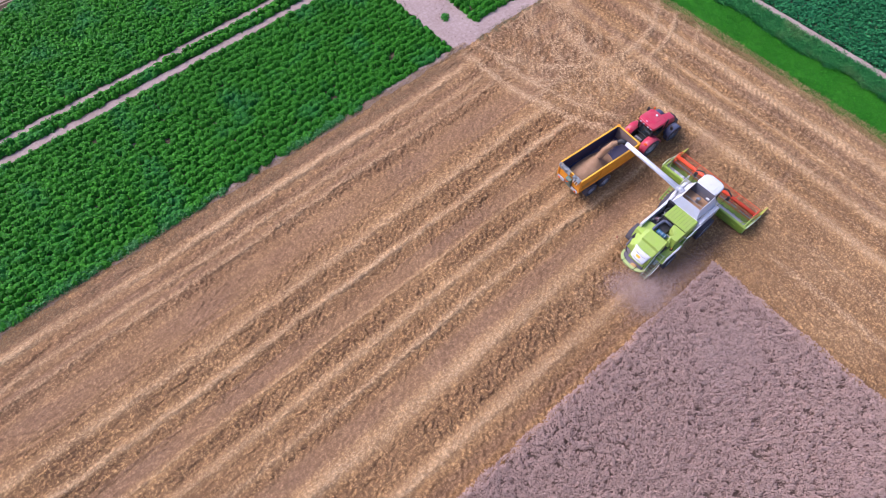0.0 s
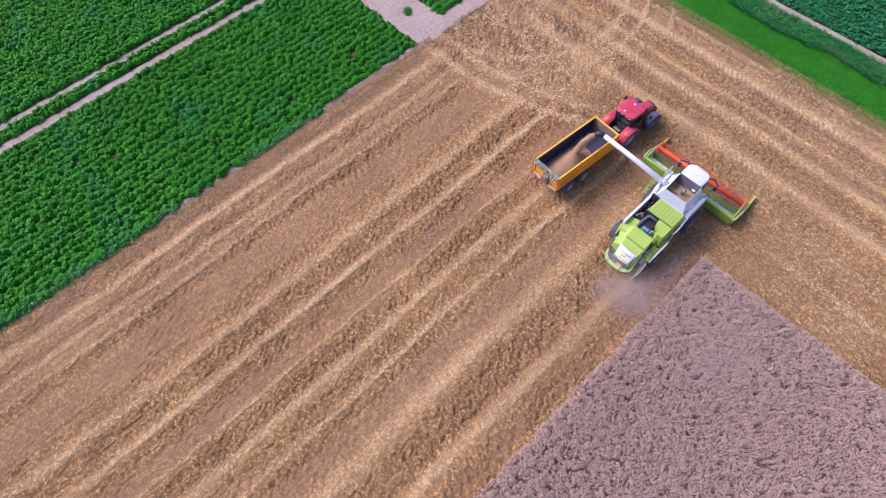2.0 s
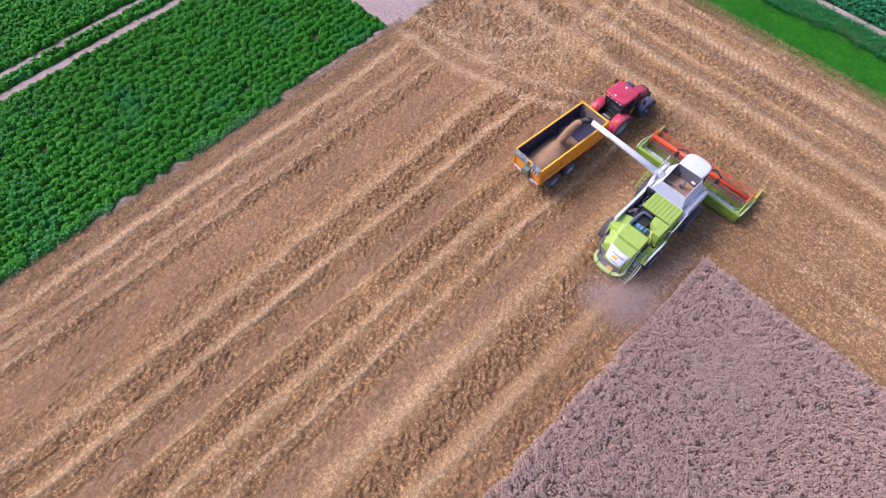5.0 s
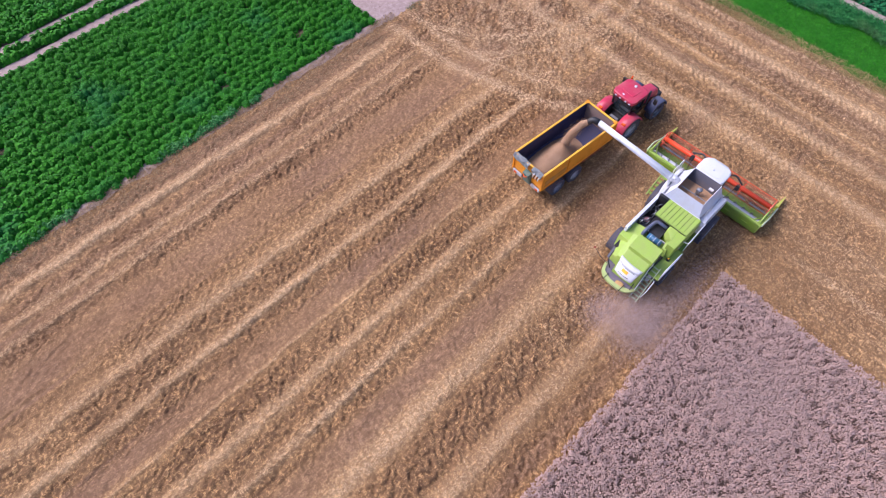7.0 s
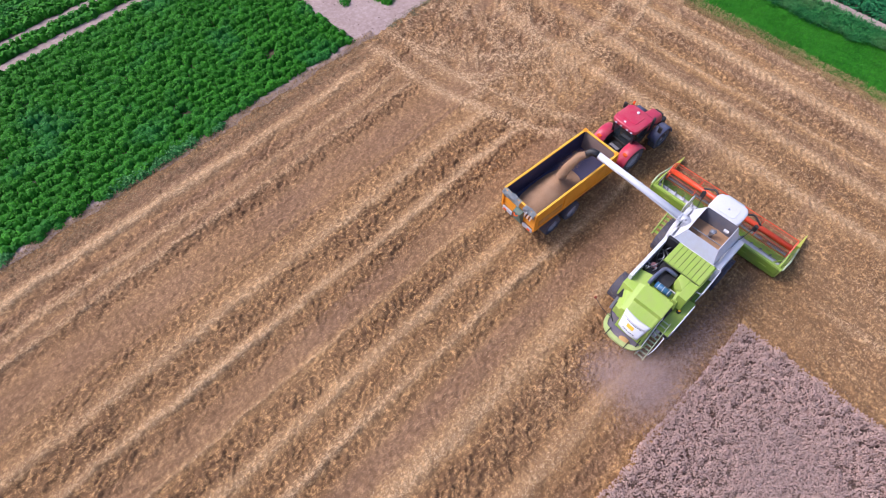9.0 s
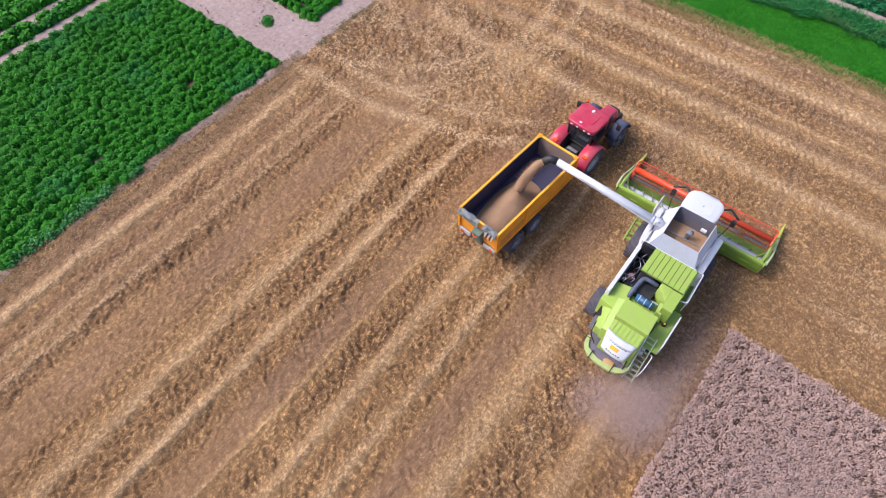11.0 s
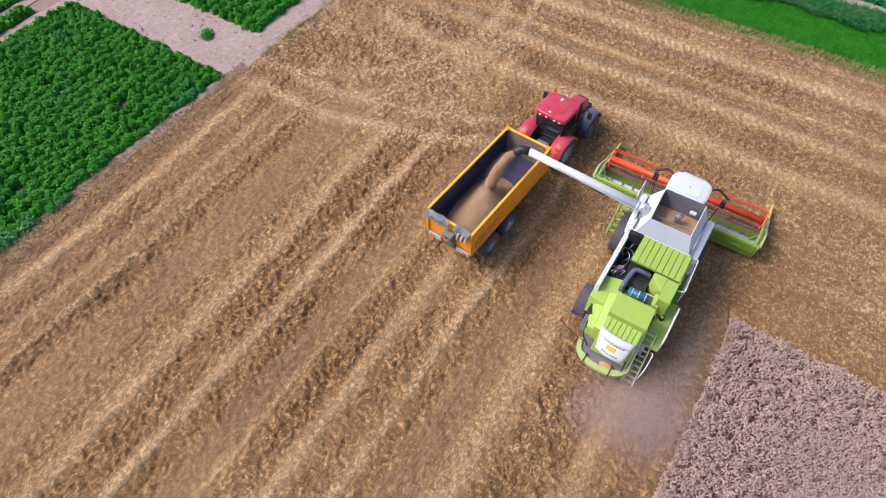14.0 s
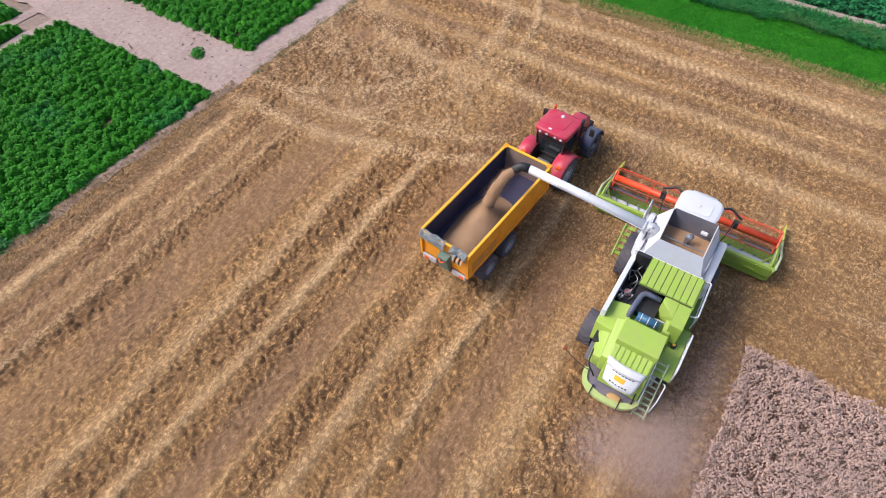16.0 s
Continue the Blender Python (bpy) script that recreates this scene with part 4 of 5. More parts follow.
# engine bay on the left: pipes, fan drum, hoses
part("fan_drum", lathe([(-0.06, 0.12), (-0.05, 0.36), (0.05, 0.36), (0.06, 0.12)], 22), M_BLACK, C).matrix_basis = pose(-2.15, 0.85, 2.52, 90, 0, 0)
part("fan_hub", lathe([(-0.05, 0.05), (-0.04, 0.16), (0.04, 0.16), (0.05, 0.05)], 14), paint("pinkish_oxide", (0.34, 0.16, 0.17), 0.5), C).matrix_basis = pose(-2.0, 0.84, 2.62, 90, 0, 0)
part("bay_wall", box(-3.45, -0.45, 1.16, 1.34, 2.2, 3.0, 0.03), M_WHITE, C, "long white side ledge")
part("bay_frame", box(-0.62, -0.44, 0.62, 1.2, 2.2, 3.3, 0.02), M_BLACK, C)
r2 = random.Random(5)
for k in range(16):
    x0, y0 = r2.uniform(-2.4, -0.75), r2.uniform(0.66, 1.1)
    hose(C, [(x0, y0, 2.3), (x0 + r2.uniform(-0.2, 0.3), y0 + r2.uniform(-0.2, 0.2), r2.uniform(2.75, 3.0)), (x0 + r2.uniform(0.2, 0.7), r2.uniform(0.66, 1.1), 2.4)], r2.uniform(0.014, 0.035),
         r2.choice([M_BLACK, M_STEEL, M_GREYP, M_STEEL]))
# centre well: dark radiator, big intake pipe, blue filter drum
part("radiator_well", box(-2.75, -1.92, -0.40, 0.30, 2.24, 2.78, 0.02), M_BLACK, C)
part("intake_pipe", tube(bend([(-1.95, -0.35, 2.98), (-1.97, 0.32, 3.02), (-2.85, 0.42, 2.95), (-3.12, 0.42, 2.5)], 8), 0.10, 14), paint("dark_blue_grey_pipe", (0.10, 0.115, 0.18), 0.45, amount=0.25), C, "dark blue-grey curved air intake pipe", True)
filt = part("filter_drum", tube([(-2.85, 0.16, 2.72), (-2.85, -0.66, 2.72)], 0.17, 18), M_BLUE, C, "blue cylindrical filter with white bands", True)
for y in (0.02, -0.25, -0.52):
    part("band", tube([(-2.85, y, 2.72), (-2.85, y - 0.025, 2.72)], 0.178, 18), M_WHITE, filt)
part("filter_tray", box(-3.15, -2.58, -0.85, 0.42, 2.22, 2.52, 0.03), M_GREEN, C)
tray = part("tray_vents", box(-2.60, -2.54, -0.8, 0.36, 2.52, 2.66, 0.01), M_GREYP, C)
# left rear panels
part("rear_quarter", hexa([(-3.95, 0.15, 2.2), (-2.55, 0.5, 2.2), (-2.55, 1.36, 1.6), (-3.95, 1.34, 1.6), (-3.95, 0.20, 2.68), (-2.55, 0.42, 2.78), (-2.62, 1.34, 2.62), (-3.75, 1.36, 2.55)], 0.03), M_GREEN, C, "folded green side panel")
part("rear_quarter", hexa([(-5.0, 0.34, 1.7), (-3.45, 0.42, 2.0), (-3.45, 0.78, 2.0), (-5.0, 0.62, 1.7), (-5.0, 0.34, 2.66), (-3.45, 0.42, 3.1), (-3.5, 0.72, 3.0), (-4.95, 0.62, 2.55)], 0.03), M_GREEN, C)
part("rear_quarter", hexa([(-4.9, 0.58, 1.6), (-3.3, 0.7, 1.9), (-3.3, 1.2, 1.75), (-4.8, 1.0, 1.5), (-4.9, 0.58, 2.28), (-3.3, 0.7, 2.62), (-3.35, 1.18, 2.4), (-4.75, 0.96, 2.0)], 0.03), M_GREEN, C)
# raised box
part("rear_box", hexa([(-4.42, -1.10, 2.2), (-3.50, -1.06, 2.2), (-3.50, 0.42, 2.2), (-4.42, 0.38, 2.2), (-4.45, -1.12, 3.22), (-3.50, -1.08, 3.32), (-3.50, 0.44, 3.32), (-4.45, 0.40, 3.22)], 0.04), M_GREEN, C, "plain light green raised cover")
# sloped ribbed hood
hood = part("straw_hood", hexa([(-5.35, -1.12, 1.5), (-4.38, -1.12, 1.5), (-4.38, 0.46, 1.5), (-5.35, 0.40, 1.5), (-5.12, -1.08, 2.60), (-4.38, -1.08, 2.90), (-4.38, 0.40, 2.90), (-5.12, 0.36, 2.60)], 0.04), M_GREEN, C, "ribbed light green straw hood")
for k in range(7):
    y0 = -1.02 + 0.2 * k
    part("hood_rib", hexa([(-5.02, y0, 2.62), (-4.42, y0, 2.86), (-4.42, y0 + 0.165, 2.86), (-5.02, y0 + 0.165, 2.62), (-5.02, y0, 2.69), (-4.42, y0, 2.93), (-4.42, y0 + 0.165, 2.93), (-5.02, y0 + 0.165, 2.69)]), M_GREEN, hood)
# white tail panel, arched, with its marks
def tail(u, w, lift=0.0):
    """A place on the tail panel: u across, w down."""
    y = -0.32 + (0.70 - 0.14 * w) * u
    x = -4.92 - 0.62 * w - 0.14 * (1 - u * u) + 0.04 * u
    return Vector((x - 0.72 * lift, y, 2.74 - 0.62 * w ** 1.1 + 0.08 * (1 - u * u) + 0.69 * lift))
def tail_patch(u0, u1, w0, w1, n, m, lift, thick):
    b = bmesh.new()
    top = [[b.verts.new(tail(u0 + (u1 - u0) * i / n, w0 + (w1 - w0) * j / m, lift)) for j in range(m + 1)] for i in range(n + 1)]
    low = [[b.verts.new(tail(u0 + (u1 - u0) * i / n, w0 + (w1 - w0) * j / m, lift - thick)) for j in range(m + 1)] for i in range(n + 1)]
    for i in range(n):
        for j in range(m):
            b.faces.new((top[i][j], top[i + 1][j], top[i + 1][j + 1], top[i][j + 1]))
            b.faces.new((low[i][j], low[i][j + 1], low[i + 1][j + 1], low[i + 1][j]))
    for j in range(m):
        b.faces.new((top[0][j], top[0][j + 1], low[0][j + 1], low[0][j]))
        b.faces.new((top[n][j], low[n][j], low[n][j + 1], top[n][j + 1]))
    for i in range(n):
        b.faces.new((top[i][0], low[i][0], low[i + 1][0], top[i + 1][0]))
        b.faces.new((top[i][m], top[i + 1][m], low[i + 1][m], low[i][m]))
    return b
tailp = part("tail_panel", tail_patch(-1, 1, 0.0, 1.0, 12, 6, 0.0, 0.10), M_WHITE, C, "arched white tail panel with dark marks", True)
part("tail_brow", tail_patch(-1, 1, 0.02, 0.34, 12, 3, 0.05, 0.045), M_WHITE, tailp, "", True)
part("orange_mark", tail_patch(-0.26, 0.36, 0.50, 0.70, 4, 2, 0.012, 0.008), M_YELLOW, tailp)
part("round_mark", tube([tail(0.0, 0.80, 0.0), tail(0.0, 0.80, 0.016)], 0.055, 10), M_WHITE, tailp)
for k in range(6):
    part("letter_bar", tail_patch(-0.55 + 0.2 * k, -0.43 + 0.2 * k, 0.82, 0.87, 2, 1, 0.012, 0.008), M_BLACK, tailp)
for k in range(7):
    part("brand_bar", tail_patch(-0.66 + 0.19 * k, -0.54 + 0.19 * k, 0.38, 0.42, 2, 1, 0.012, 0.008), M_BLACK, tailp)
# chopper tray with its pale rim
def tray_edge(a, k=1.0):
    """A place on the rounded edge of the chopper tray, a in degrees round its middle."""
    c, q = math.cos(radians(a)), math.sin(radians(a))
    r = (abs(c / 1.12) ** 2.7 + abs(q / 1.15) ** 2.7) ** (-1 / 2.7) * k
    return (-4.86 + r * c, -0.16 + r * q)
rim_pts = [tray_edge(100 + 10 * a) for a in range(17)]
part("chopper_tray", slab([tray_edge(100 + 10 * a, 0.95) for a in range(17)] + [(-4.6, -1.1), (-4.6, 0.95)], 1.30, 1.42, 0.0), M_PURPLE, C, "dusty grey chopper deck")
def rim_piece(a, b_):
    q = []
    for z in (1.36, 1.50):
        for (x, y) in (rim_pts[a], rim_pts[b_]):
            q.append((x, y, z))
        for a_ in (b_, a):
            q.append((*tray_edge(100 + 10 * a_, 0.80 if 3 < a_ < 13 else 0.86), z))
    return hexa(q, 0.0)
for a in range(len(rim_pts) - 1):
    part("tray_rim", rim_piece(a, a + 1), paint("pale_green_rim", (0.46, 0.56, 0.20), 0.45, amount=0.5) if a == 0 else bpy.data.materials["pale_green_rim"], C)
for y in (-0.62, 0.42):
    part("tray_hinge", box(-6.0, -5.55, y - 0.02, y + 0.02, 1.44, 1.53, 0.0), M_BLACK, C)
part("chopper", box(-5.2, -4.5, -1.05, 0.85, 0.95, 1.35, 0.05), M_BLACK, C)
b = bmesh.new()
bmesh.ops.create_uvsphere(b, u_segments=14, v_segments=8, radius=1.0)
for v in b.verts:
    v.co = Vector((-5.62 + 0.17 * v.co.x, -0.42 + 0.30 * v.co.y + 0.05 * noise.noise(v.co * 3), 1.44 + 0.06 * v.co.z))
part("chaff_heap", b, M_STRAW, C, "pale chaff on the deck", True)
hose(C, [(-5.05, 0.75, 1.5), (-5.35, 0.85, 1.9), (-5.28, 1.35, 1.95), (-5.10, 1.85, 2.05)], 0.018, M_BLACK, "lamp_arm")
part("tail_lamp", box(-5.15, -5.04, 1.80, 1.92, 2.0, 2.1, 0.02), M_RUST, C)
hose(C, [(-5.30, 0.55, 1.6), (-5.1, 0.92, 1.9), (-4.6, 0.98, 2.1), (-4.3, 0.95, 1.9)], 0.028, M_BLACK, "guard_bar")
hose(C, [(-5.55, -1.0, 1.5), (-5.3, -0.98, 1.8), (-5.1, -0.98, 2.0)], 0.025, M_BLACK, "guard_bar")
# right platform, rails, ladder
part("platform", box(-4.35, -2.0, -1.80, -1.06, 1.96, 2.06, 0.02), M_GREEN, C, "dusty green service platform")
part("platform_box", box(-2.75, -2.35, -1.35, -1.1, 2.06, 2.4, 0.04), M_GREEN_DARK, C)
part("filler_cap", tube([(-2.95, -1.42, 2.06), (-2.95, -1.42, 2.22)], 0.10, 12), M_BLACK, C, "", True)
part("filler_lid", tube([(-2.95, -1.42, 2.22), (-2.95, -1.42, 2.25)], 0.06, 10), M_YELLOW, C)
for z in (2.42, 2.88):
    part("platform_rail", tube(bend([(-4.30, -1.80, 2.02), (-4.30, -1.82, z), (-2.55, -1.82, z), (-2.55, -1.80, 2.02)]), 0.032, 8), M_WHITE, C, "white tubular platform rail", True)
rail = part("engine_rail", tube(bend([(-0.30, -1.42, 3.0), (-0.26, -1.66, 3.02), (-1.95, -1.72, 2.95), (-2.0, -1.38, 2.9)]), 0.035, 8), M_WHITE, C, "white rail round the engine cover", True)
part("rail_post", tube([(-1.0, -1.69, 2.98), (-1.0, -1.66, 2.1)], 0.025, 6), M_WHITE, rail)
part("rail_post", tube([(-1.9, -1.72, 2.95), (-1.9, -1.66, 2.0)], 0.025, 6), M_WHITE, rail)
part("rail_mid", tube([(-0.35, -1.62, 2.6), (-1.9, -1.68, 2.55)], 0.022, 6), M_WHITE, rail)
part("catwalk", box(-2.0, -0.3, -1.70, -1.46, 2.05, 2.12, 0.01), M_GREEN_DARK, C)
M_PALEGREEN = paint("faded_pale_green_paint", (0.50, 0.58, 0.36), 0.5, amount=0.4)
ladder = part("ladder", tube([(-3.9, -1.08, 2.4), (-5.6, -1.16, 0.9)], 0.03, 6), M_PALEGREEN, C, "pale green folding rear ladder")
part("ladder_side", tube([(-3.9, -1.52, 2.4), (-5.57, -1.60, 0.9)], 0.03, 6), M_PALEGREEN, ladder)
for k in range(10):
    f = (k + 0.5) / 10
    x, z, y = -3.9 - 1.68 * f, 2.4 - 1.5 * f, -1.08 - 0.08 * f
    part("rung", box(x - 0.035, x + 0.03, y - 0.44, y, z - 0.015, z + 0.015, 0.0), M_PALEGREEN, ladder)
part("ladder_rail", tube(bend([(-4.1, -1.12, 2.5), (-4.2, -1.10, 3.0), (-5.2, -1.18, 1.9), (-5.5, -1.2, 1.15)]), 0.028, 6), M_WHITE, ladder, "", True)
part("ladder_rail", tube(bend([(-4.5, -1.64, 2.0), (-4.7, -1.72, 2.3), (-5.1, -1.72, 1.65), (-5.3, -1.64, 1.15)]), 0.028, 6), M_WHITE, ladder, "", True)
# wheels and axles
part("front_axle", tube([(1.15, -1.4, 0.95), (1.15, 1.4, 0.95)], 0.16, 10), M_GREYP, C)
part("rear_axle", tube([(-2.95, -1.4, 0.66), (-2.95, 1.4, 0.66)], 0.10, 8), M_GREYP, C)
part("axle_mount", box(-3.15, -2.75, -0.3, 0.3, 0.6, 1.0, 0.03), M_GREYP, C)
wheel(C, 1.10, 1.58, 0.98, 0.98, 0.72, M_WHITE, 20)
wheel(C, 1.10, -1.50, 0.98, 0.98, 0.72, M_WHITE, 20, 9)
wheel(C, -2.95, 1.58, 0.74, 0.74, 0.54, M_WHITE, 18)
wheel(C, -2.95, -1.58, 0.74, 0.74, 0.54, M_WHITE, 18, 7)
# unloading tube
A0, A1 = Vector((0.55, 1.20, 3.62)), Vector((0.36, 6.50, 4.22))
aug = part("unloading_tube", tube([A0, A0.lerp(A1, 0.5), A1], [0.20, 0.185, 0.175], 20), M_WHITE, C, "long white unloading auger tube", True)
for f in (0.04, 0.50):
    p = A0.lerp(A1, f)
    part("tube_flange", tube([p, p + (A1 - A0).normalized() * 0.05], 0.215, 20), M_WHITE, aug)
part("tube_pipe", tube([A0 + Vector((-0.215, 0.1, -0.05)), A1 + Vector((-0.195, -1.4, -0.05))], 0.028, 6), M_GREYP, aug)
part("tube_elbow", tube(bend([(0.62, 1.02, 2.7), (0.60, 1.02, 3.60), (0.545, 1.35, 3.64)], 8), 0.21, 16), M_GREYP, aug, "grey cast elbow", True)
part("elbow_clamp", box(0.42, 0.78, 1.04, 1.16, 3.46, 3.80, 0.05), M_STEEL, aug)
part("spout", tube(bend([A1 - Vector((0, 0.02, 0)), A1 + Vector((-0.06, 0.36, 0.02)), A1 + Vector((-0.34, 0.62, -0.28))], 8), 0.19, 18), M_BLACK, aug, "black rubber unloading spout", True)
SPOUT = Vector((0, 3.95, 0)) + A1 + Vector((-0.36, 0.64, -0.30))

M_HEADER = paint("worn_header_green_paint", (0.20, 0.33, 0.03), 0.45, amount=0.4)
M_REELDARK = paint("dark_red_bat_paint", (0.42, 0.07, 0.03), 0.5, amount=0.4)
# ---- grain header, hung on the feeder house ----
header = root("grain_header", pose(0, 4.25, 0), "green grain header with an orange-red reel", "grain header")
Hd = header
HL, HR = 3.84, -4.02
part("back_sheet", hexa([(3.44, HR, 0.22), (3.55, HR, 0.22), (3.55, HL, 0.22), (3.44, HL, 0.22), (3.42, HR, 1.05), (3.55, HR, 1.05), (3.55, HL, 1.05), (3.42, HL, 1.05)], 0.02), M_HEADER, Hd, "dusty green header back sheet")
part("top_beam", box(3.40, 3.56, HR, HL, 1.02, 1.14, 0.03), M_GREEN, Hd, "light green header top beam")
part("lower_beam", box(3.42, 3.56, HR + 0.05, HL - 0.05, 0.24, 0.5, 0.03), M_HEADER, Hd)
back = part("back_cover", hexa([(3.34, HR + 0.02, 0.62), (3.40, HR + 0.02, 0.62), (3.40, HL - 0.02, 0.62), (3.34, HL - 0.02, 0.62), (3.36, HR + 0.02, 1.06), (3.42, HR + 0.02, 1.06), (3.42, HL - 0.02, 1.06), (3.36, HL - 0.02, 1.06)], 0.012), M_HEADER, Hd, "dusty green back cover with pale slots")
for k in range(6):
    y = HR + 0.6 + 1.2 * k
    part("slot_bar", box(3.325, 3.35, y, y + 0.42, 0.74, 0.785, 0.005), M_GREEN, back)
for s_, ye in ((1, HL), (-1, HR)):
    for x0, z0, x1, z1, off in ((3.45, 1.12, 4.6, 0.62, 0.55), (3.45, 0.8, 4.1, 0.5, 0.35), (3.48, 1.12, 3.95, 1.2, 0.2)):
        part("end_strut", tube([(x0, ye - s_ * off, z0), (x1, ye - s_ * 0.06, z1)], 0.05, 6), M_GREEN, Hd)
for y in (1.9, 2.5, 3.2):
    part("brace", tube([(3.5, y, 1.1), (4.3, y + 0.35, 0.32)], 0.035, 6), M_GREEN, Hd)
part("crop_sheet", hexa([(3.56, HR + 0.05, 0.98), (3.86, HR + 0.05, 0.90), (3.86, -1.0, 0.90), (3.56, -1.0, 0.98), (3.56, HR + 0.05, 1.01), (3.86, HR + 0.05, 0.93), (3.86, -1.0, 0.93), (3.56, -1.0, 1.01)]), M_GREYP, Hd, "pale grey crop guard sheet")
part("table", hexa([(3.5, HR, 0.20), (5.25, HR, 0.10), (5.25, HL, 0.10), (3.5, HL, 0.20), (3.5, HR, 0.26), (5.25, HR, 0.14), (5.25, HL, 0.14), (3.5, HL, 0.26)], 0.0), M_GREEN_DARK, Hd, "worn dark green header table")
part("feed_auger", tube([(4.0, HR + 0.12, 0.58), (4.0, HL - 0.12, 0.58)], 0.20, 14), M_GREYP, Hd, "grey feed auger", True)
b = bmesh.new()
prev = None
for k in range(241):
    f = k / 240
    y = (HR + 0.15) + f * (HL - HR - 0.3)
    a = (1 if y < 0 else -1) * (y * 2 * math.pi / 0.55)
    cur = [b.verts.new((4.0 + r * math.cos(a), y, 0.58 + r * math.sin(a))) for r in (0.19, 0.31)]
    if prev:
        b.faces.new((prev[0], prev[1], cur[1], cur[0]))
    prev = cur
part("auger_flight", b, M_STEEL, Hd)
knife = part("knife_bar", box(5.22, 5.32, HR, HL, 0.11, 0.15, 0.0), M_STEEL, Hd)
for k in range(76):
    y = HR + 0.05 + 0.1 * k
    part("knife_finger", hexa([(5.32, y, 0.11), (5.46, y + 0.02, 0.12), (5.46, y + 0.03, 0.12), (5.32, y + 0.05, 0.11), (5.32, y, 0.15), (5.46, y + 0.02, 0.13), (5.46, y + 0.03, 0.13), (5.32, y + 0.05, 0.15)]), M_STEEL, knife)
for s, y in ((1, HL), (-1, HR)):
    part("end_panel", side_slab([(3.5, 0.25), (5.3, 0.08), (6.1, 0.10), (6.35, 0.22), (5.4, 0.62), (4.2, 0.98), (3.45, 1.18), (3.3, 1.1)], y, y + 0.07 * s, 0.01), M_GREEN, Hd, "light green header end panel")
    part("divider_point", hexa([(5.9, y - 0.07, 0.10), (6.95, y - 0.02, 0.20), (6.95, y + 0.02, 0.20), (5.9, y + 0.07, 0.10), (5.8, y - 0.10, 0.62), (6.95, y - 0.02, 0.50), (6.95, y + 0.02, 0.50), (5.8, y + 0.10, 0.62)], 0.01),
         paint("yellow_green_point", (0.55, 0.55, 0.08), 0.4) if s == 1 else bpy.data.materials["yellow_green_point"], Hd, "yellow-green divider point")
    part("end_guard", tube(bend([(3.45, y + 0.1 * s, 1.1), (4.2, y + 0.14 * s, 1.15), (5.0, y + 0.12 * s, 0.75), (5.8, y + 0.1 * s, 0.5)]), 0.055, 8), M_PALEGREEN, Hd, "", True)
    part("reel_arm", tube(bend([(3.5, y - 0.10 * s, 1.15), (4.1, y - 0.11 * s, 1.35), (5.02, y - 0.10 * s, 1.12)]), 0.05, 6), M_GREEN, Hd, "", True)
    part("reel_ram", tube([(3.6, y - 0.14 * s, 0.9), (4.5, y - 0.14 * s, 1.2)], 0.03, 6), M_STEEL, Hd)
RX, RZ, RR = 5.02, 1.10, 0.56
reel = part("reel_tube", tube([(RX, HR + 0.16, RZ), (RX, HL - 0.16, RZ)], 0.16, 18), M_RED, Hd, "thick orange-red reel tube", True)
TINE = None
for k in range(5):
    a = radians(18 + 72 * k)
    bx, bz = RX + RR * math.cos(a), RZ + RR * math.sin(a)
    # Bright red for the upper front bat, darker red for the others.
    part("reel_bat", tube([(bx, HR + 0.18, bz), (bx, HL - 0.18, bz)], 0.026, 6), M_RED if bz > RZ + 0.1 and bx > RX else M_REELDARK, reel)
    for i in range(50):
        y = HR + 0.24 + i * 0.147
        if TINE is None:
            one = part("tine", tube([(0, 0, 0), (-0.05, 0, -0.20)], 0.010, 4), M_REELDARK, reel)
            TINE = one.data
        else:
            one = new("tine", TINE)
            one.parent = reel
        one.matrix_basis = pose(bx, y, bz)
for y in (HR + 0.18, -1.9, 0.0, 1.9, HL - 0.18):
    b = bmesh.new()
    for k in range(5):
        a = radians(18 + 72 * k)
        a2 = radians(90 + 72 * k)
        p0, p1 = Vector((RX, y, RZ)), Vector((RX + RR * math.cos(a), y, RZ + RR * math.sin(a)))
        p2 = Vector((RX + RR * math.cos(a2), y, RZ + RR * math.sin(a2)))
        tube([p0, p1], 0.024, 5, b)
        if abs(y) > 3:
            tube([p1, p2], 0.03, 5, b)
    part("reel_spider", b, M_RED, reel)
part("header_coupling", box(3.0, 3.4, -0.85, 0.85, 0.3, 1.0, 0.03), M_GREEN_DARK, Hd)

# ---- tipping trailer ----
TL, TW = 6.2, 2.42
trailer = root("grain_trailer", pose(-0.81, 11.60, 0, 0, 0, -4.2), "orange tandem-axle tipping trailer with dark interior", "trailer")
T = trailer
h, w = TL / 2, TW / 2
ZB, ZT = 1.62, 2.90
def wall(name, x0, x1, y0, y1, mat, lab=""):
    return part(name, box(x0, x1, y0, y1, ZB, ZT, 0.01), mat, T, lab)
part("trailer_floor", box(-h, h, -w, w, ZB - 0.10, ZB, 0.0), M_ORANGE, T)
part("floor_lining", box(-h + 0.08, h - 0.08, -w + 0.08, w - 0.08, ZB, ZB + 0.03, 0.0), M_NAVY, T)
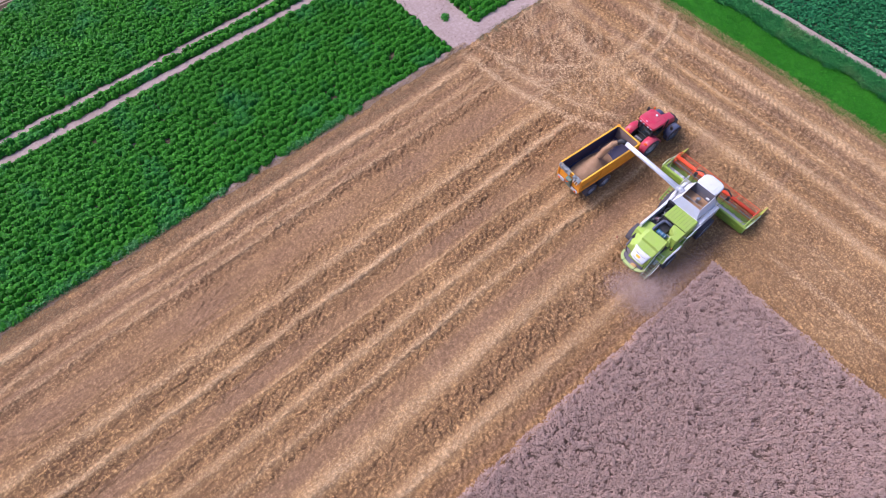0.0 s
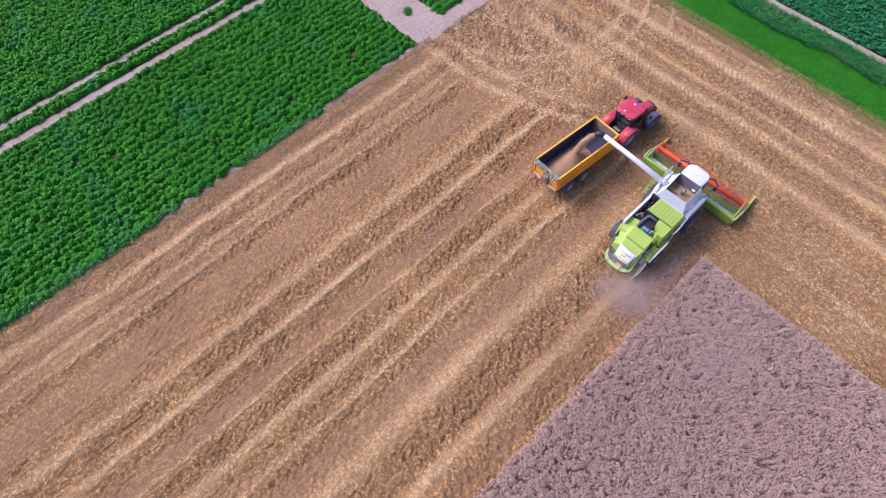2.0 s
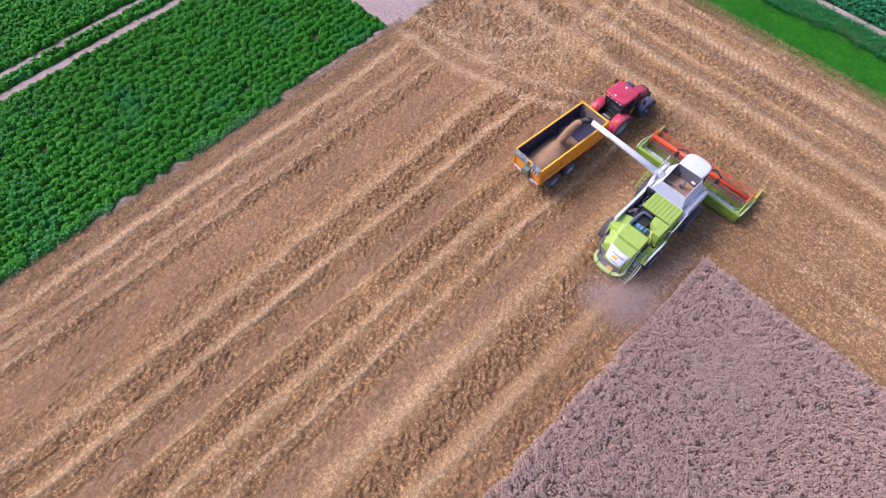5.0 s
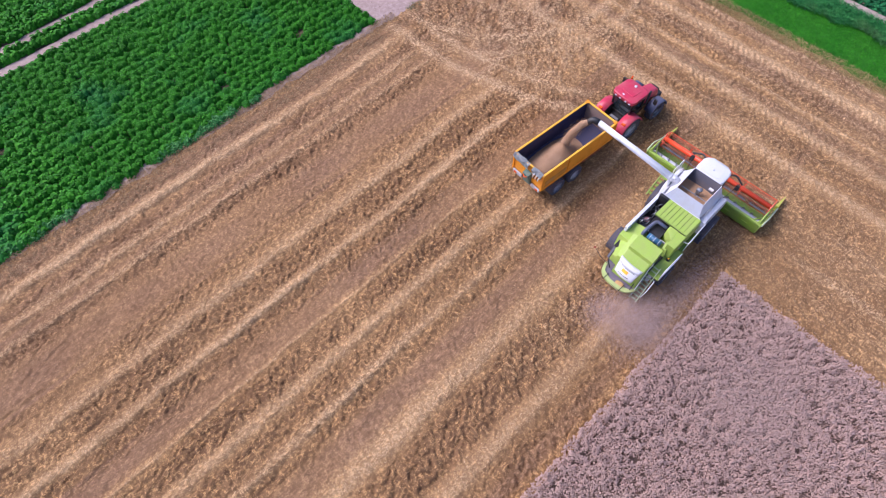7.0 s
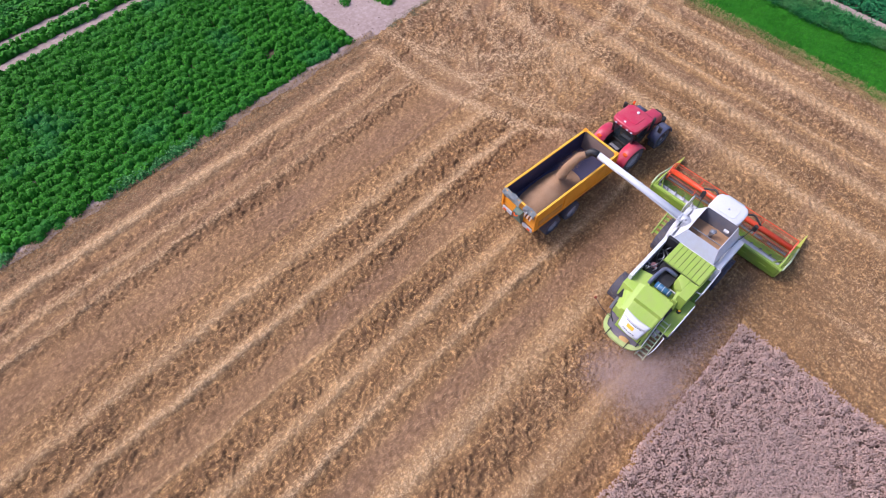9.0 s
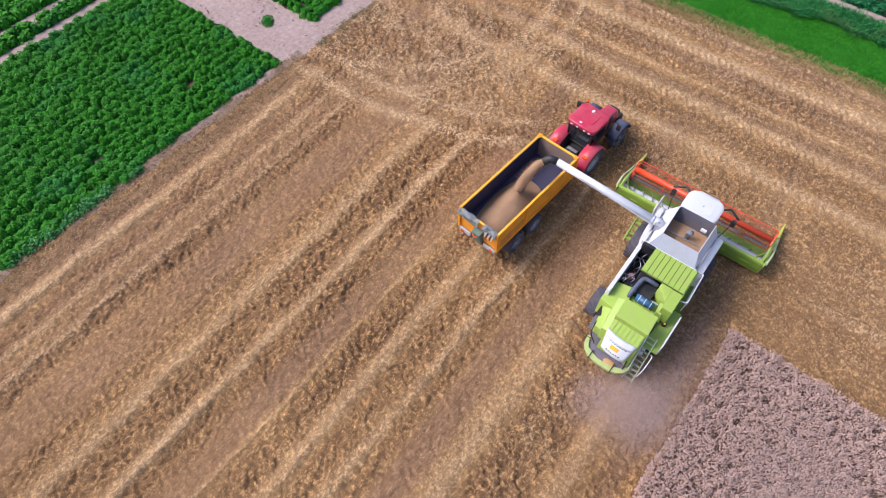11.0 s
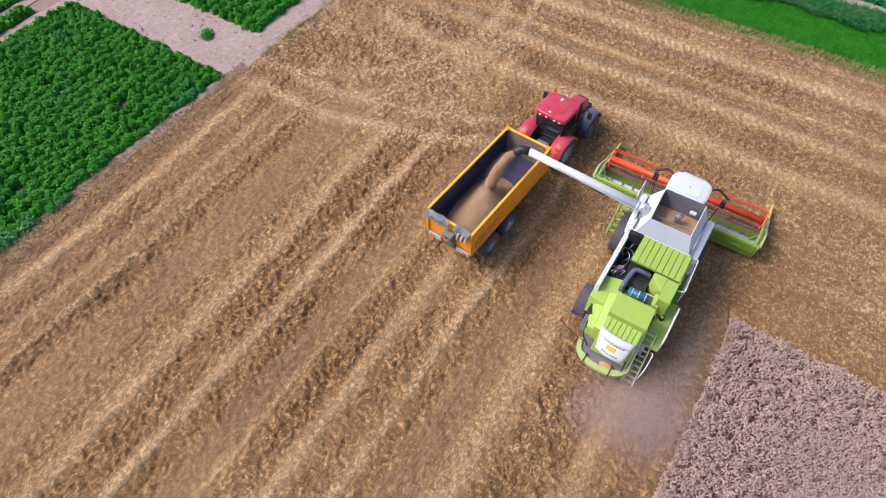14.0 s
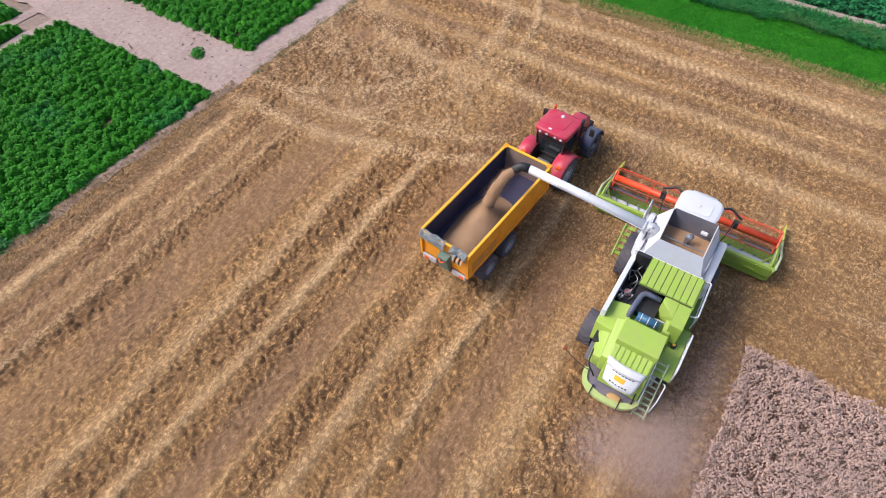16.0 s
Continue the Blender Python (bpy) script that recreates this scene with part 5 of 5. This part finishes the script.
for s in (-1, 1):
    y0, y1 = sorted((s * w, s * (w - 0.05)))
    wall("side_wall", -h, h, y0, y1, M_ORANGE, "orange side wall")
    y0, y1 = sorted((s * (w - 0.05), s * (w - 0.075)))
    part("wall_lining", box(-h + 0.06, h - 0.06, y0, y1, ZB + 0.03, ZT - 0.04, 0.0), M_NAVY, T, "dark navy inner lining")
    y0, y1 = sorted((s * (w + 0.035), s * (w - 0.085)))
    part("top_rail", box(-h - 0.02, h + 0.02, y0, y1, ZT, ZT + 0.09, 0.02), M_RAIL, T, "bright orange top rail")
    y0, y1 = sorted((s * (w + 0.03), s * w))
    part("lower_rail", hexa([(-h, y0, ZB - 0.12), (h, y0, ZB - 0.12), (h, y1, ZB - 0.12), (-h, y1, ZB - 0.12), (-h, y0, ZB + 0.1), (h, y0, ZB + 0.1), (h, y1, ZB + 0.1), (-h, y1, ZB + 0.1)], 0.01), M_ORANGE, T)
    for x in (-h + 0.06, -0.95, h - 0.06):
        part("stake", box(x - 0.06, x + 0.06, *sorted((s * w, s * (w + 0.05))), ZB - 0.08, ZT, 0.012), M_ORANGE, T)
    part("side_recess", box(-h + 0.2, -1.1, *sorted((s * w, s * (w + 0.018))), ZB + 0.12, 2.2, 0.008), paint("dusty_orange", (0.62, 0.24, 0.02), 0.5, amount=0.6) if s == -1 else bpy.data.materials["dusty_orange"], T, "dusty lower side panel")
part("front_wall", box(h - 0.05, h, -w, w, ZB, ZT + 0.05, 0.01), M_ORANGE, T)
part("front_lining", box(h - 0.075, h - 0.05, -w + 0.08, w - 0.08, ZB + 0.03, ZT + 0.02, 0.0), M_FRONTIN, T, "brownish front lining, coloured paler as if lit")
part("front_rail", box(h - 0.09, h + 0.03, -w, w, ZT + 0.05, ZT + 0.12, 0.02), M_RAIL, T)
for s in (-1, 1):
    part("corner_cap", box(h - 0.2, h + 0.05, *sorted((s * (w + 0.04), s * (w - 0.18))), ZT + 0.085, ZT + 0.14, 0.02), M_ORANGE, T)
gate = part("tailgate", box(-h - 0.03, -h + 0.03, -w + 0.04, w - 0.04, ZB, ZT - 0.02, 0.01), M_ORANGE, T, "orange tailgate")
part("gate_lining", box(-h + 0.03, -h + 0.05, -w + 0.08, w - 0.08, ZB + 0.03, ZT - 0.04, 0.0), M_NAVY, gate)
part("gate_rail", box(-h - 0.06, -h + 0.05, -w, w, ZT - 0.02, ZT + 0.06, 0.02), M_RAIL, gate)
for s in (-1, 1):
    part("gate_post", box(-h - 0.12, -h + 0.02, *sorted((s * (w + 0.03), s * (w - 0.09))), ZB - 0.10, ZT, 0.02), M_ORANGE, T)
    part("lamp_board", box(-h - 0.14, -h - 0.05, *sorted((s * (w - 0.1), s * 0.42)), ZB - 0.30, ZB - 0.04, 0.02), M_GREYP, T, "pale grey lamp board")
    part("rear_lamp", box(-h - 0.165, -h - 0.14, *sorted((s * (w - 0.2), s * (w - 0.42))), ZB - 0.26, ZB - 0.12, 0.01), M_LAMP, T, "red tail lamp")
# rolled tarpaulin, gathered over the tailgate
def cloth(name, y0, y1, drop, seed, mat, lab):
    b = bmesh.new()
    n, m = 20, 12
    g = []
    for i in range(n + 1):
        row = []
        for j in range(m + 1):
            y, f = y0 + (y1 - y0) * i / n, j / m
            nz = noise.noise((y * 3.3 + seed, f * 2.6, seed)) + 0.5 * noise.noise((y * 8, f * 6, seed))
            d = drop * (0.75 + 0.35 * noise.noise((y * 2, seed, 0)))
            row.append(b.verts.new((-h + 0.06 - 0.26 * min(1, f * 2.2) - 0.10 * nz, y + 0.03 * nz, ZT + 0.075 + 0.04 * nz - d * max(0, f - 0.22) * 1.25)))
        g.append(row)
    for i in range(n):
        for j in range(m):
            b.faces.new((g[i][j], g[i + 1][j], g[i + 1][j + 1], g[i][j + 1]))
    bmesh.ops.solidify(b, geom=list(b.faces), thickness=0.02)
    part(name, b, mat, T, lab, True)
cloth("tarpaulin", -0.05, w - 0.02, 0.5, 3, M_TARP, "crumpled grey tarpaulin over the tailgate")
cloth("tarpaulin", -w + 0.06, -0.35, 0.42, 9, M_TARP, "crumpled grey tarpaulin over the tailgate")
part("grain_chute", hexa([(-h - 0.16, -0.36, 1.35), (-h - 0.03, -0.36, 1.35), (-h - 0.03, 0.22, 1.35), (-h - 0.16, 0.22, 1.35), (-h - 0.36, -0.30, 2.3), (-h - 0.03, -0.34, 2.4), (-h - 0.03, 0.20, 2.4), (-h - 0.36, 0.16, 2.3)], 0.03), M_TARPGREEN, T, "faded green tailgate chute cover")
part("chute_handle", tube(bend([(-h - 0.36, -0.22, 2.2), (-h - 0.46, -0.1, 2.15), (-h - 0.36, 0.08, 2.2)]), 0.03, 6), M_LAMP, T, "red handle")
for k in range(5):
    part("tarp_strap" if k % 2 else "pale_strap", tube(bend([(-h - 0.25, -w + 0.16 + 0.10 * k, 2.86), (-h - 0.33, -w + 0.22 + 0.10 * k, 2.6), (-h - 0.2, -w + 0.28 + 0.10 * k, 2.35)]), 0.03, 5), M_BLACK if k % 2 else M_WHITE, T)
# frame, drawbar, running gear
part("chassis_beam", box(-h + 0.1, h + 0.1, -0.55, 0.55, 0.95, ZB - 0.1, 0.03), M_RUST, T)
part("drawbar", hexa([(h - 0.2, -0.45, 0.96), (h + 1.35, -0.08, 0.52), (h + 1.35, 0.08, 0.52), (h - 0.2, 0.45, 0.96), (h - 0.2, -0.45, 1.12), (h + 1.35, -0.08, 0.66), (h + 1.35, 0.08, 0.66), (h - 0.2, 0.45, 1.12)], 0.02), M_RUST, T)
part("drawbar_jack", tube([(h + 0.7, 0.3, 0.1), (h + 0.7, 0.3, 0.9)], 0.05, 8), M_STEEL, T)
for x in (-1.62, -0.10):
    part("axle", tube([(x, -0.98, 0.62), (x, 0.98, 0.62)], 0.06, 8), M_RUST, T)
    part("spring", box(x - 0.45, x + 0.45, -0.62, -0.52, 0.62, 0.98, 0.02), M_RUST, T)
    part("spring", box(x - 0.45, x + 0.45, 0.52, 0.62, 0.62, 0.98, 0.02), M_RUST, T)
    for s in (-1, 1):
        wheel(T, x, s * (w - 0.13), 0.62, 0.62, 0.48, M_RIMGREY, 22, 11 * s)
for s in (-1, 1):
    part("side_guard", box(0.75, 2.6, *sorted((s * (w - 0.16), s * (w - 0.24))), 0.85, 1.5, 0.02), M_RUST, T, "rusty red side guard")
    part("mudguard", slab(rounded(-2.35, 0.6, s * (w - 0.42) if s > 0 else -w - 0.02, w + 0.02 if s > 0 else -(w - 0.42), 0.05, 3), 1.46, 1.49), M_ORANGE, T)

# grain heap in the trailer and the falling stream
def inside(xl, yl, z):
    return trailer.matrix_world @ Vector((xl, yl, z))
b = bmesh.new()
bmesh.ops.create_grid(b, x_segments=60, y_segments=26, size=1.0)
for v in b.verts:
    x, y = v.co.x * (h - 0.09), v.co.y * (w - 0.085)
    d = (abs((x + 0.85) / 2.15) ** 2.6 + abs((y - 0.02) / 0.97) ** 2.6) ** (1 / 2.6)
    z = ZB - 0.02 + 0.56 * max(0.0, 1 - 0.90 * d ** 1.7) * (1 if d < 1.15 else max(0, 1 - (d - 1.15) * 3)) + 0.03 * noise.noise((x * 2.2, y * 2.2, 1))
    z += 0.26 * math.exp(-(((x + 0.1) / 0.75) ** 2 + ((y - 0.02) / 0.6) ** 2))
    v.co = Vector((x, y, max(z, ZB - 0.01)))
heap = bpy.data.meshes.new("grain_heap")
b.to_mesh(heap); b.free()
heap.materials.append(M_GRAIN)
heap.polygons.foreach_set("use_smooth", [True] * len(heap.polygons))
ob = new("wheat_grain", heap)
ob.matrix_world = trailer.matrix_world
tagged(ob, "heap of brown wheat grain lying in the trailer", "grain")
pts, rad = [], []
for k in range(15):
    f = k / 14
    pts.append((SPOUT.x + 0.05 - 0.98 * f, SPOUT.y - 0.06 + 0.62 * f - 0.08 * f * f, SPOUT.z + 0.10 - 0.15 * f - 1.30 * f * f))
    rad.append(0.17 + 0.10 * f)
b = tube(pts, rad, 14)
for v in b.verts:
    v.co += 0.07 * Vector((noise.noise(v.co * 6), noise.noise(v.co * 6 + Vector((7, 0, 0))), noise.noise(v.co * 6 + Vector((0, 9, 0)))))
core = bpy.data.meshes.new("grain_stream")
b.to_mesh(core); b.free()
CV = np.array([v.co[:] for v in core.vertices])
CF = np.array([p.vertices[:] for p in core.polygons if len(p.vertices) == 4])
# loose kernels round the core of the stream
n = 15000
f = rng.uniform(0, 1, n) ** 0.8
axis = np.stack([np.interp(f * 14, np.arange(15), np.array(pts)[:, a]) for a in range(3)], -1)
c = axis + rng.normal(0, 1, (n, 3)) * (0.09 + 0.06 * f)[:, None] * (1 + 0.25 * np.sin(f * 26))[:, None]
d = rng.normal(0, 1, (n, 3, 3))
d /= np.linalg.norm(d, axis=2, keepdims=True)
KV = (c[:, None, :] + d * 0.022).reshape(-1, 3)
tri = np.concatenate([CF[:, [0, 1, 2]], CF[:, [0, 2, 3]]])
ob = big_mesh("grain_stream", np.concatenate([CV, KV]), np.concatenate([tri.ravel(), np.arange(3 * n) + len(CV)]), 3, M_GRAIN)
tagged(ob, "brown grain pouring from the spout into the trailer", "grain", kind="stuff")

# ---- tractor: local origin on the ground below the rear axle ----
tractor = root("tractor", pose(4.25, 11.22, 0, 0, 0, -5.0), "crimson four-wheel-drive tractor hitched to the trailer", "tractor")
R = tractor
wheel(R, 0.0, 0.98, 0.90, 0.90, 0.58, M_RIMGREY, 20)
wheel(R, 0.0, -0.98, 0.90, 0.90, 0.58, M_RIMGREY, 20, 8)
wheel(R, 2.78, 0.95, 0.70, 0.70, 0.48, M_RIMGREY, 18)
wheel(R, 2.78, -0.95, 0.70, 0.70, 0.48, M_RIMGREY, 18, 8)
part("gearbox", box(-0.35, 2.2, -0.38, 0.38, 0.6, 1.35, 0.05), M_BLACK, R)
part("rear_axle", tube([(0, -0.75, 0.9), (0, 0.75, 0.9)], 0.17, 10), M_BLACK, R)
part("front_axle", tube([(2.78, -0.75, 0.7), (2.78, 0.75, 0.7)], 0.10, 8), M_BLACK, R)
part("hood", hexa([(1.55, -0.52, 1.15), (3.65, -0.42, 1.1), (3.65, 0.42, 1.1), (1.55, 0.52, 1.15), (1.45, -0.50, 2.2), (3.4, -0.36, 1.82), (3.4, 0.36, 1.82), (1.45, 0.50, 2.2)], 0.17), M_CRIMSON, R, "crimson sloping bonnet", True)
part("grille", box(3.56, 3.68, -0.3, 0.3, 1.15, 1.6, 0.03), M_BLACK, R)
part("front_weight", box(3.6, 4.1, -0.4, 0.4, 0.6, 1.05, 0.06), M_BLACK, R)
# cab
part("cab_lower", box(0.05, 1.5, -0.62, 0.62, 1.1, 1.55, 0.04), M_BLACK, R)
part("cab_glass", hexa([(0.10, -0.68, 1.5), (1.5, -0.6, 1.5), (1.5, 0.6, 1.5), (0.10, 0.68, 1.5), (0.02, -0.74, 2.78), (1.45, -0.70, 2.78), (1.45, 0.70, 2.78), (0.02, 0.74, 2.78)], 0.04), M_GLASS, R, "dark cab glass")
for x, y in ((0.03, 0.74), (0.03, -0.74), (1.48, 0.68), (1.48, -0.68)):
    part("cab_pillar", tube([(x + 0.03, y * 0.93, 1.45), (x, y, 2.8)], 0.045, 6), M_BLACK, R)
bm = slab(rounded(-0.12, 1.52, -0.86, 0.86, 0.26, 6), 2.76, 3.02, 0.10)
roof = part("cab_roof", bm, M_CRIMSON, R, "crimson cab roof", True)
part("roof_hatch", slab(rounded(0.35, 1.15, -0.45, 0.45, 0.06, 3), 3.015, 3.045, 0.01), M_CRIMSON, roof)
part("antenna_dome", tube([(1.15, 0.05, 3.04), (1.15, 0.05, 3.10), (1.15, 0.05, 3.12)], [0.10, 0.09, 0.04], 12), M_WHITE, roof, "white round antenna dome", True)
part("roof_sticker", box(0.05, 0.16, 0.05, 0.2, 3.018, 3.03, 0.0), M_WHITE, roof)
for y in (0.5, 0.15, -0.3, -0.6):
    part("work_lamp", box(-0.17, -0.06, y - 0.06, y + 0.06, 2.80, 2.88, 0.02), M_RIMGREY, roof)
for s in (-1, 1):
    b = bmesh.new()
    rings = []
    for k in range(11):
        a = radians(18 + 150 * k / 10)
        rr = 1.02 + (0.06 if k in (0, 10) else 0)
        rings.append([b.verts.new((q * math.cos(a), s * yy, 0.90 + q * math.sin(a))) for q, yy in ((rr, 0.60), (rr, 1.28), (rr - 0.05, 1.32), (rr - 0.09, 1.30), (rr - 0.05, 0.60))])
    for r0, r1 in zip(rings, rings[1:]):
        for k in range(5):
            b.faces.new((r0[k], r0[(k + 1) % 5], r1[(k + 1) % 5], r1[k]))
    b.faces.new(rings[0]); b.faces.new(rings[-1][::-1])
    f = part("rear_mudguard", b, M_CRIMSON, R, "crimson rear mudguard", True)
    part("tail_lamp", box(-0.72, -0.52, *sorted((s * 0.85, s * 1.12)), 1.60, 1.74, 0.03), M_LAMP, f, "orange-red tail lamp")
    part("inner_mudguard", box(-0.55, 0.9, *sorted((s * 0.58, s * 0.66)), 0.9, 1.75, 0.05), M_BLACK, R)
    b = bmesh.new()
    rings = []
    for k in range(9):
        a = radians(10 + 150 * k / 8)
        rings.append([b.verts.new((2.78 + q * math.cos(a), s * yy, 0.70 + q * math.sin(a))) for q, yy in ((0.88, 0.62), (0.88, 1.22), (0.83, 1.25), (0.83, 0.62))])
    for r0, r1 in zip(rings, rings[1:]):
        for k in range(4):
            b.faces.new((r0[k], r0[(k + 1) % 4], r1[(k + 1) % 4], r1[k]))
    b.faces.new(rings[0]); b.faces.new(rings[-1][::-1])
    part("front_mudguard", b, M_BLUEFENDER, R, "dark blue-grey front mudguard", True)
    arm = part("mirror_arm", tube(bend([(1.5, s * 0.75, 2.55), (1.75, s * 1.1, 2.6), (1.75, s * 1.35, 2.5)]), 0.022, 6), M_BLACK, R, "", True)
    part("mirror", box(1.68, 1.80, s * 1.30 - 0.11, s * 1.30 + 0.11, 2.15, 2.55, 0.03), M_BLACK, arm)
part("exhaust", tube(bend([(1.62, -0.55, 1.5), (1.62, -0.78, 1.9), (1.62, -0.80, 3.0)]), 0.07, 10), M_BLACK, R, "black upright exhaust", True)
part("aerial", tube([(0.2, 0.75, 3.0), (0.0, 0.85, 3.7)], 0.008, 4), M_BLACK, R)
part("beacon", tube([(1.55, 0.72, 3.0), (1.55, 0.72, 3.2)], 0.06, 10), M_LAMP, R, "", True)
part("hitch", box(-0.75, -0.35, -0.25, 0.25, 0.5, 0.75, 0.03), M_BLACK, R)
part("lift_arm", tube([(-0.35, 0.35, 0.7), (-0.95, 0.42, 0.8)], 0.05, 6), M_STEEL, R)
part("lift_arm", tube([(-0.35, -0.35, 0.7), (-0.95, -0.42, 0.8)], 0.05, 6), M_STEEL, R)
part("valve_block", box(-0.5, -0.3, -0.35, 0.3, 1.15, 1.45, 0.03), M_STEEL, R)
for k in range(8):
    y = -0.3 + 0.085 * k
    hose(R, [(-0.42, y, 1.35), (-0.6, y + 0.03, 1.5), (-0.85, 0.5 * y, 1.1), (-1.2, 0.2 * y, 0.85)], 0.022, M_BLACK if k % 3 else M_STEEL)


# ---- drifting dust: fine specks behind the chopper and over the crop ----
def dust(n, cx, cy, cz, sx, sy, sz, size, label):
    c = np.stack([rng.normal(cx, sx, n), rng.normal(cy, sy, n), np.abs(rng.normal(cz, sz, n)) + 0.08], -1)
    d = rng.normal(0, 1, (n, 3, 3))
    d /= np.linalg.norm(d, axis=2, keepdims=True)
    V = (c[:, None, :] + d * size).reshape(-1, 3)
    ob = big_mesh("dust_cloud", V, np.arange(3 * n).reshape(n, 3), 3, M_DUST)
    return tagged(ob, label, "dust", kind="stuff")


M_DUST = straw_material("chaff_dust", (0.46, 0.335, 0.29), (0.57, 0.43, 0.385), (0.66, 0.51, 0.47))
dust(260000, -6.2, 1.6, 0.6, 1.0, 1.0, 0.45, 0.0093, "pale mauve dust drifting behind the harvester")
dust(40000, -7.0, 3.3, 0.3, 0.7, 0.6, 0.25, 0.0100, "pale dust settling on the stubble behind the chopper")
dust(60000, -3.2, 0.9, 0.6, 1.6, 0.6, 0.4, 0.0105, "thin brown dust hanging beside the harvester")
dust(90000, -6.0, -4.8, 1.2, 2.0, 1.7, 0.4, 0.0130, "thin pale dust drifting over the standing wheat")
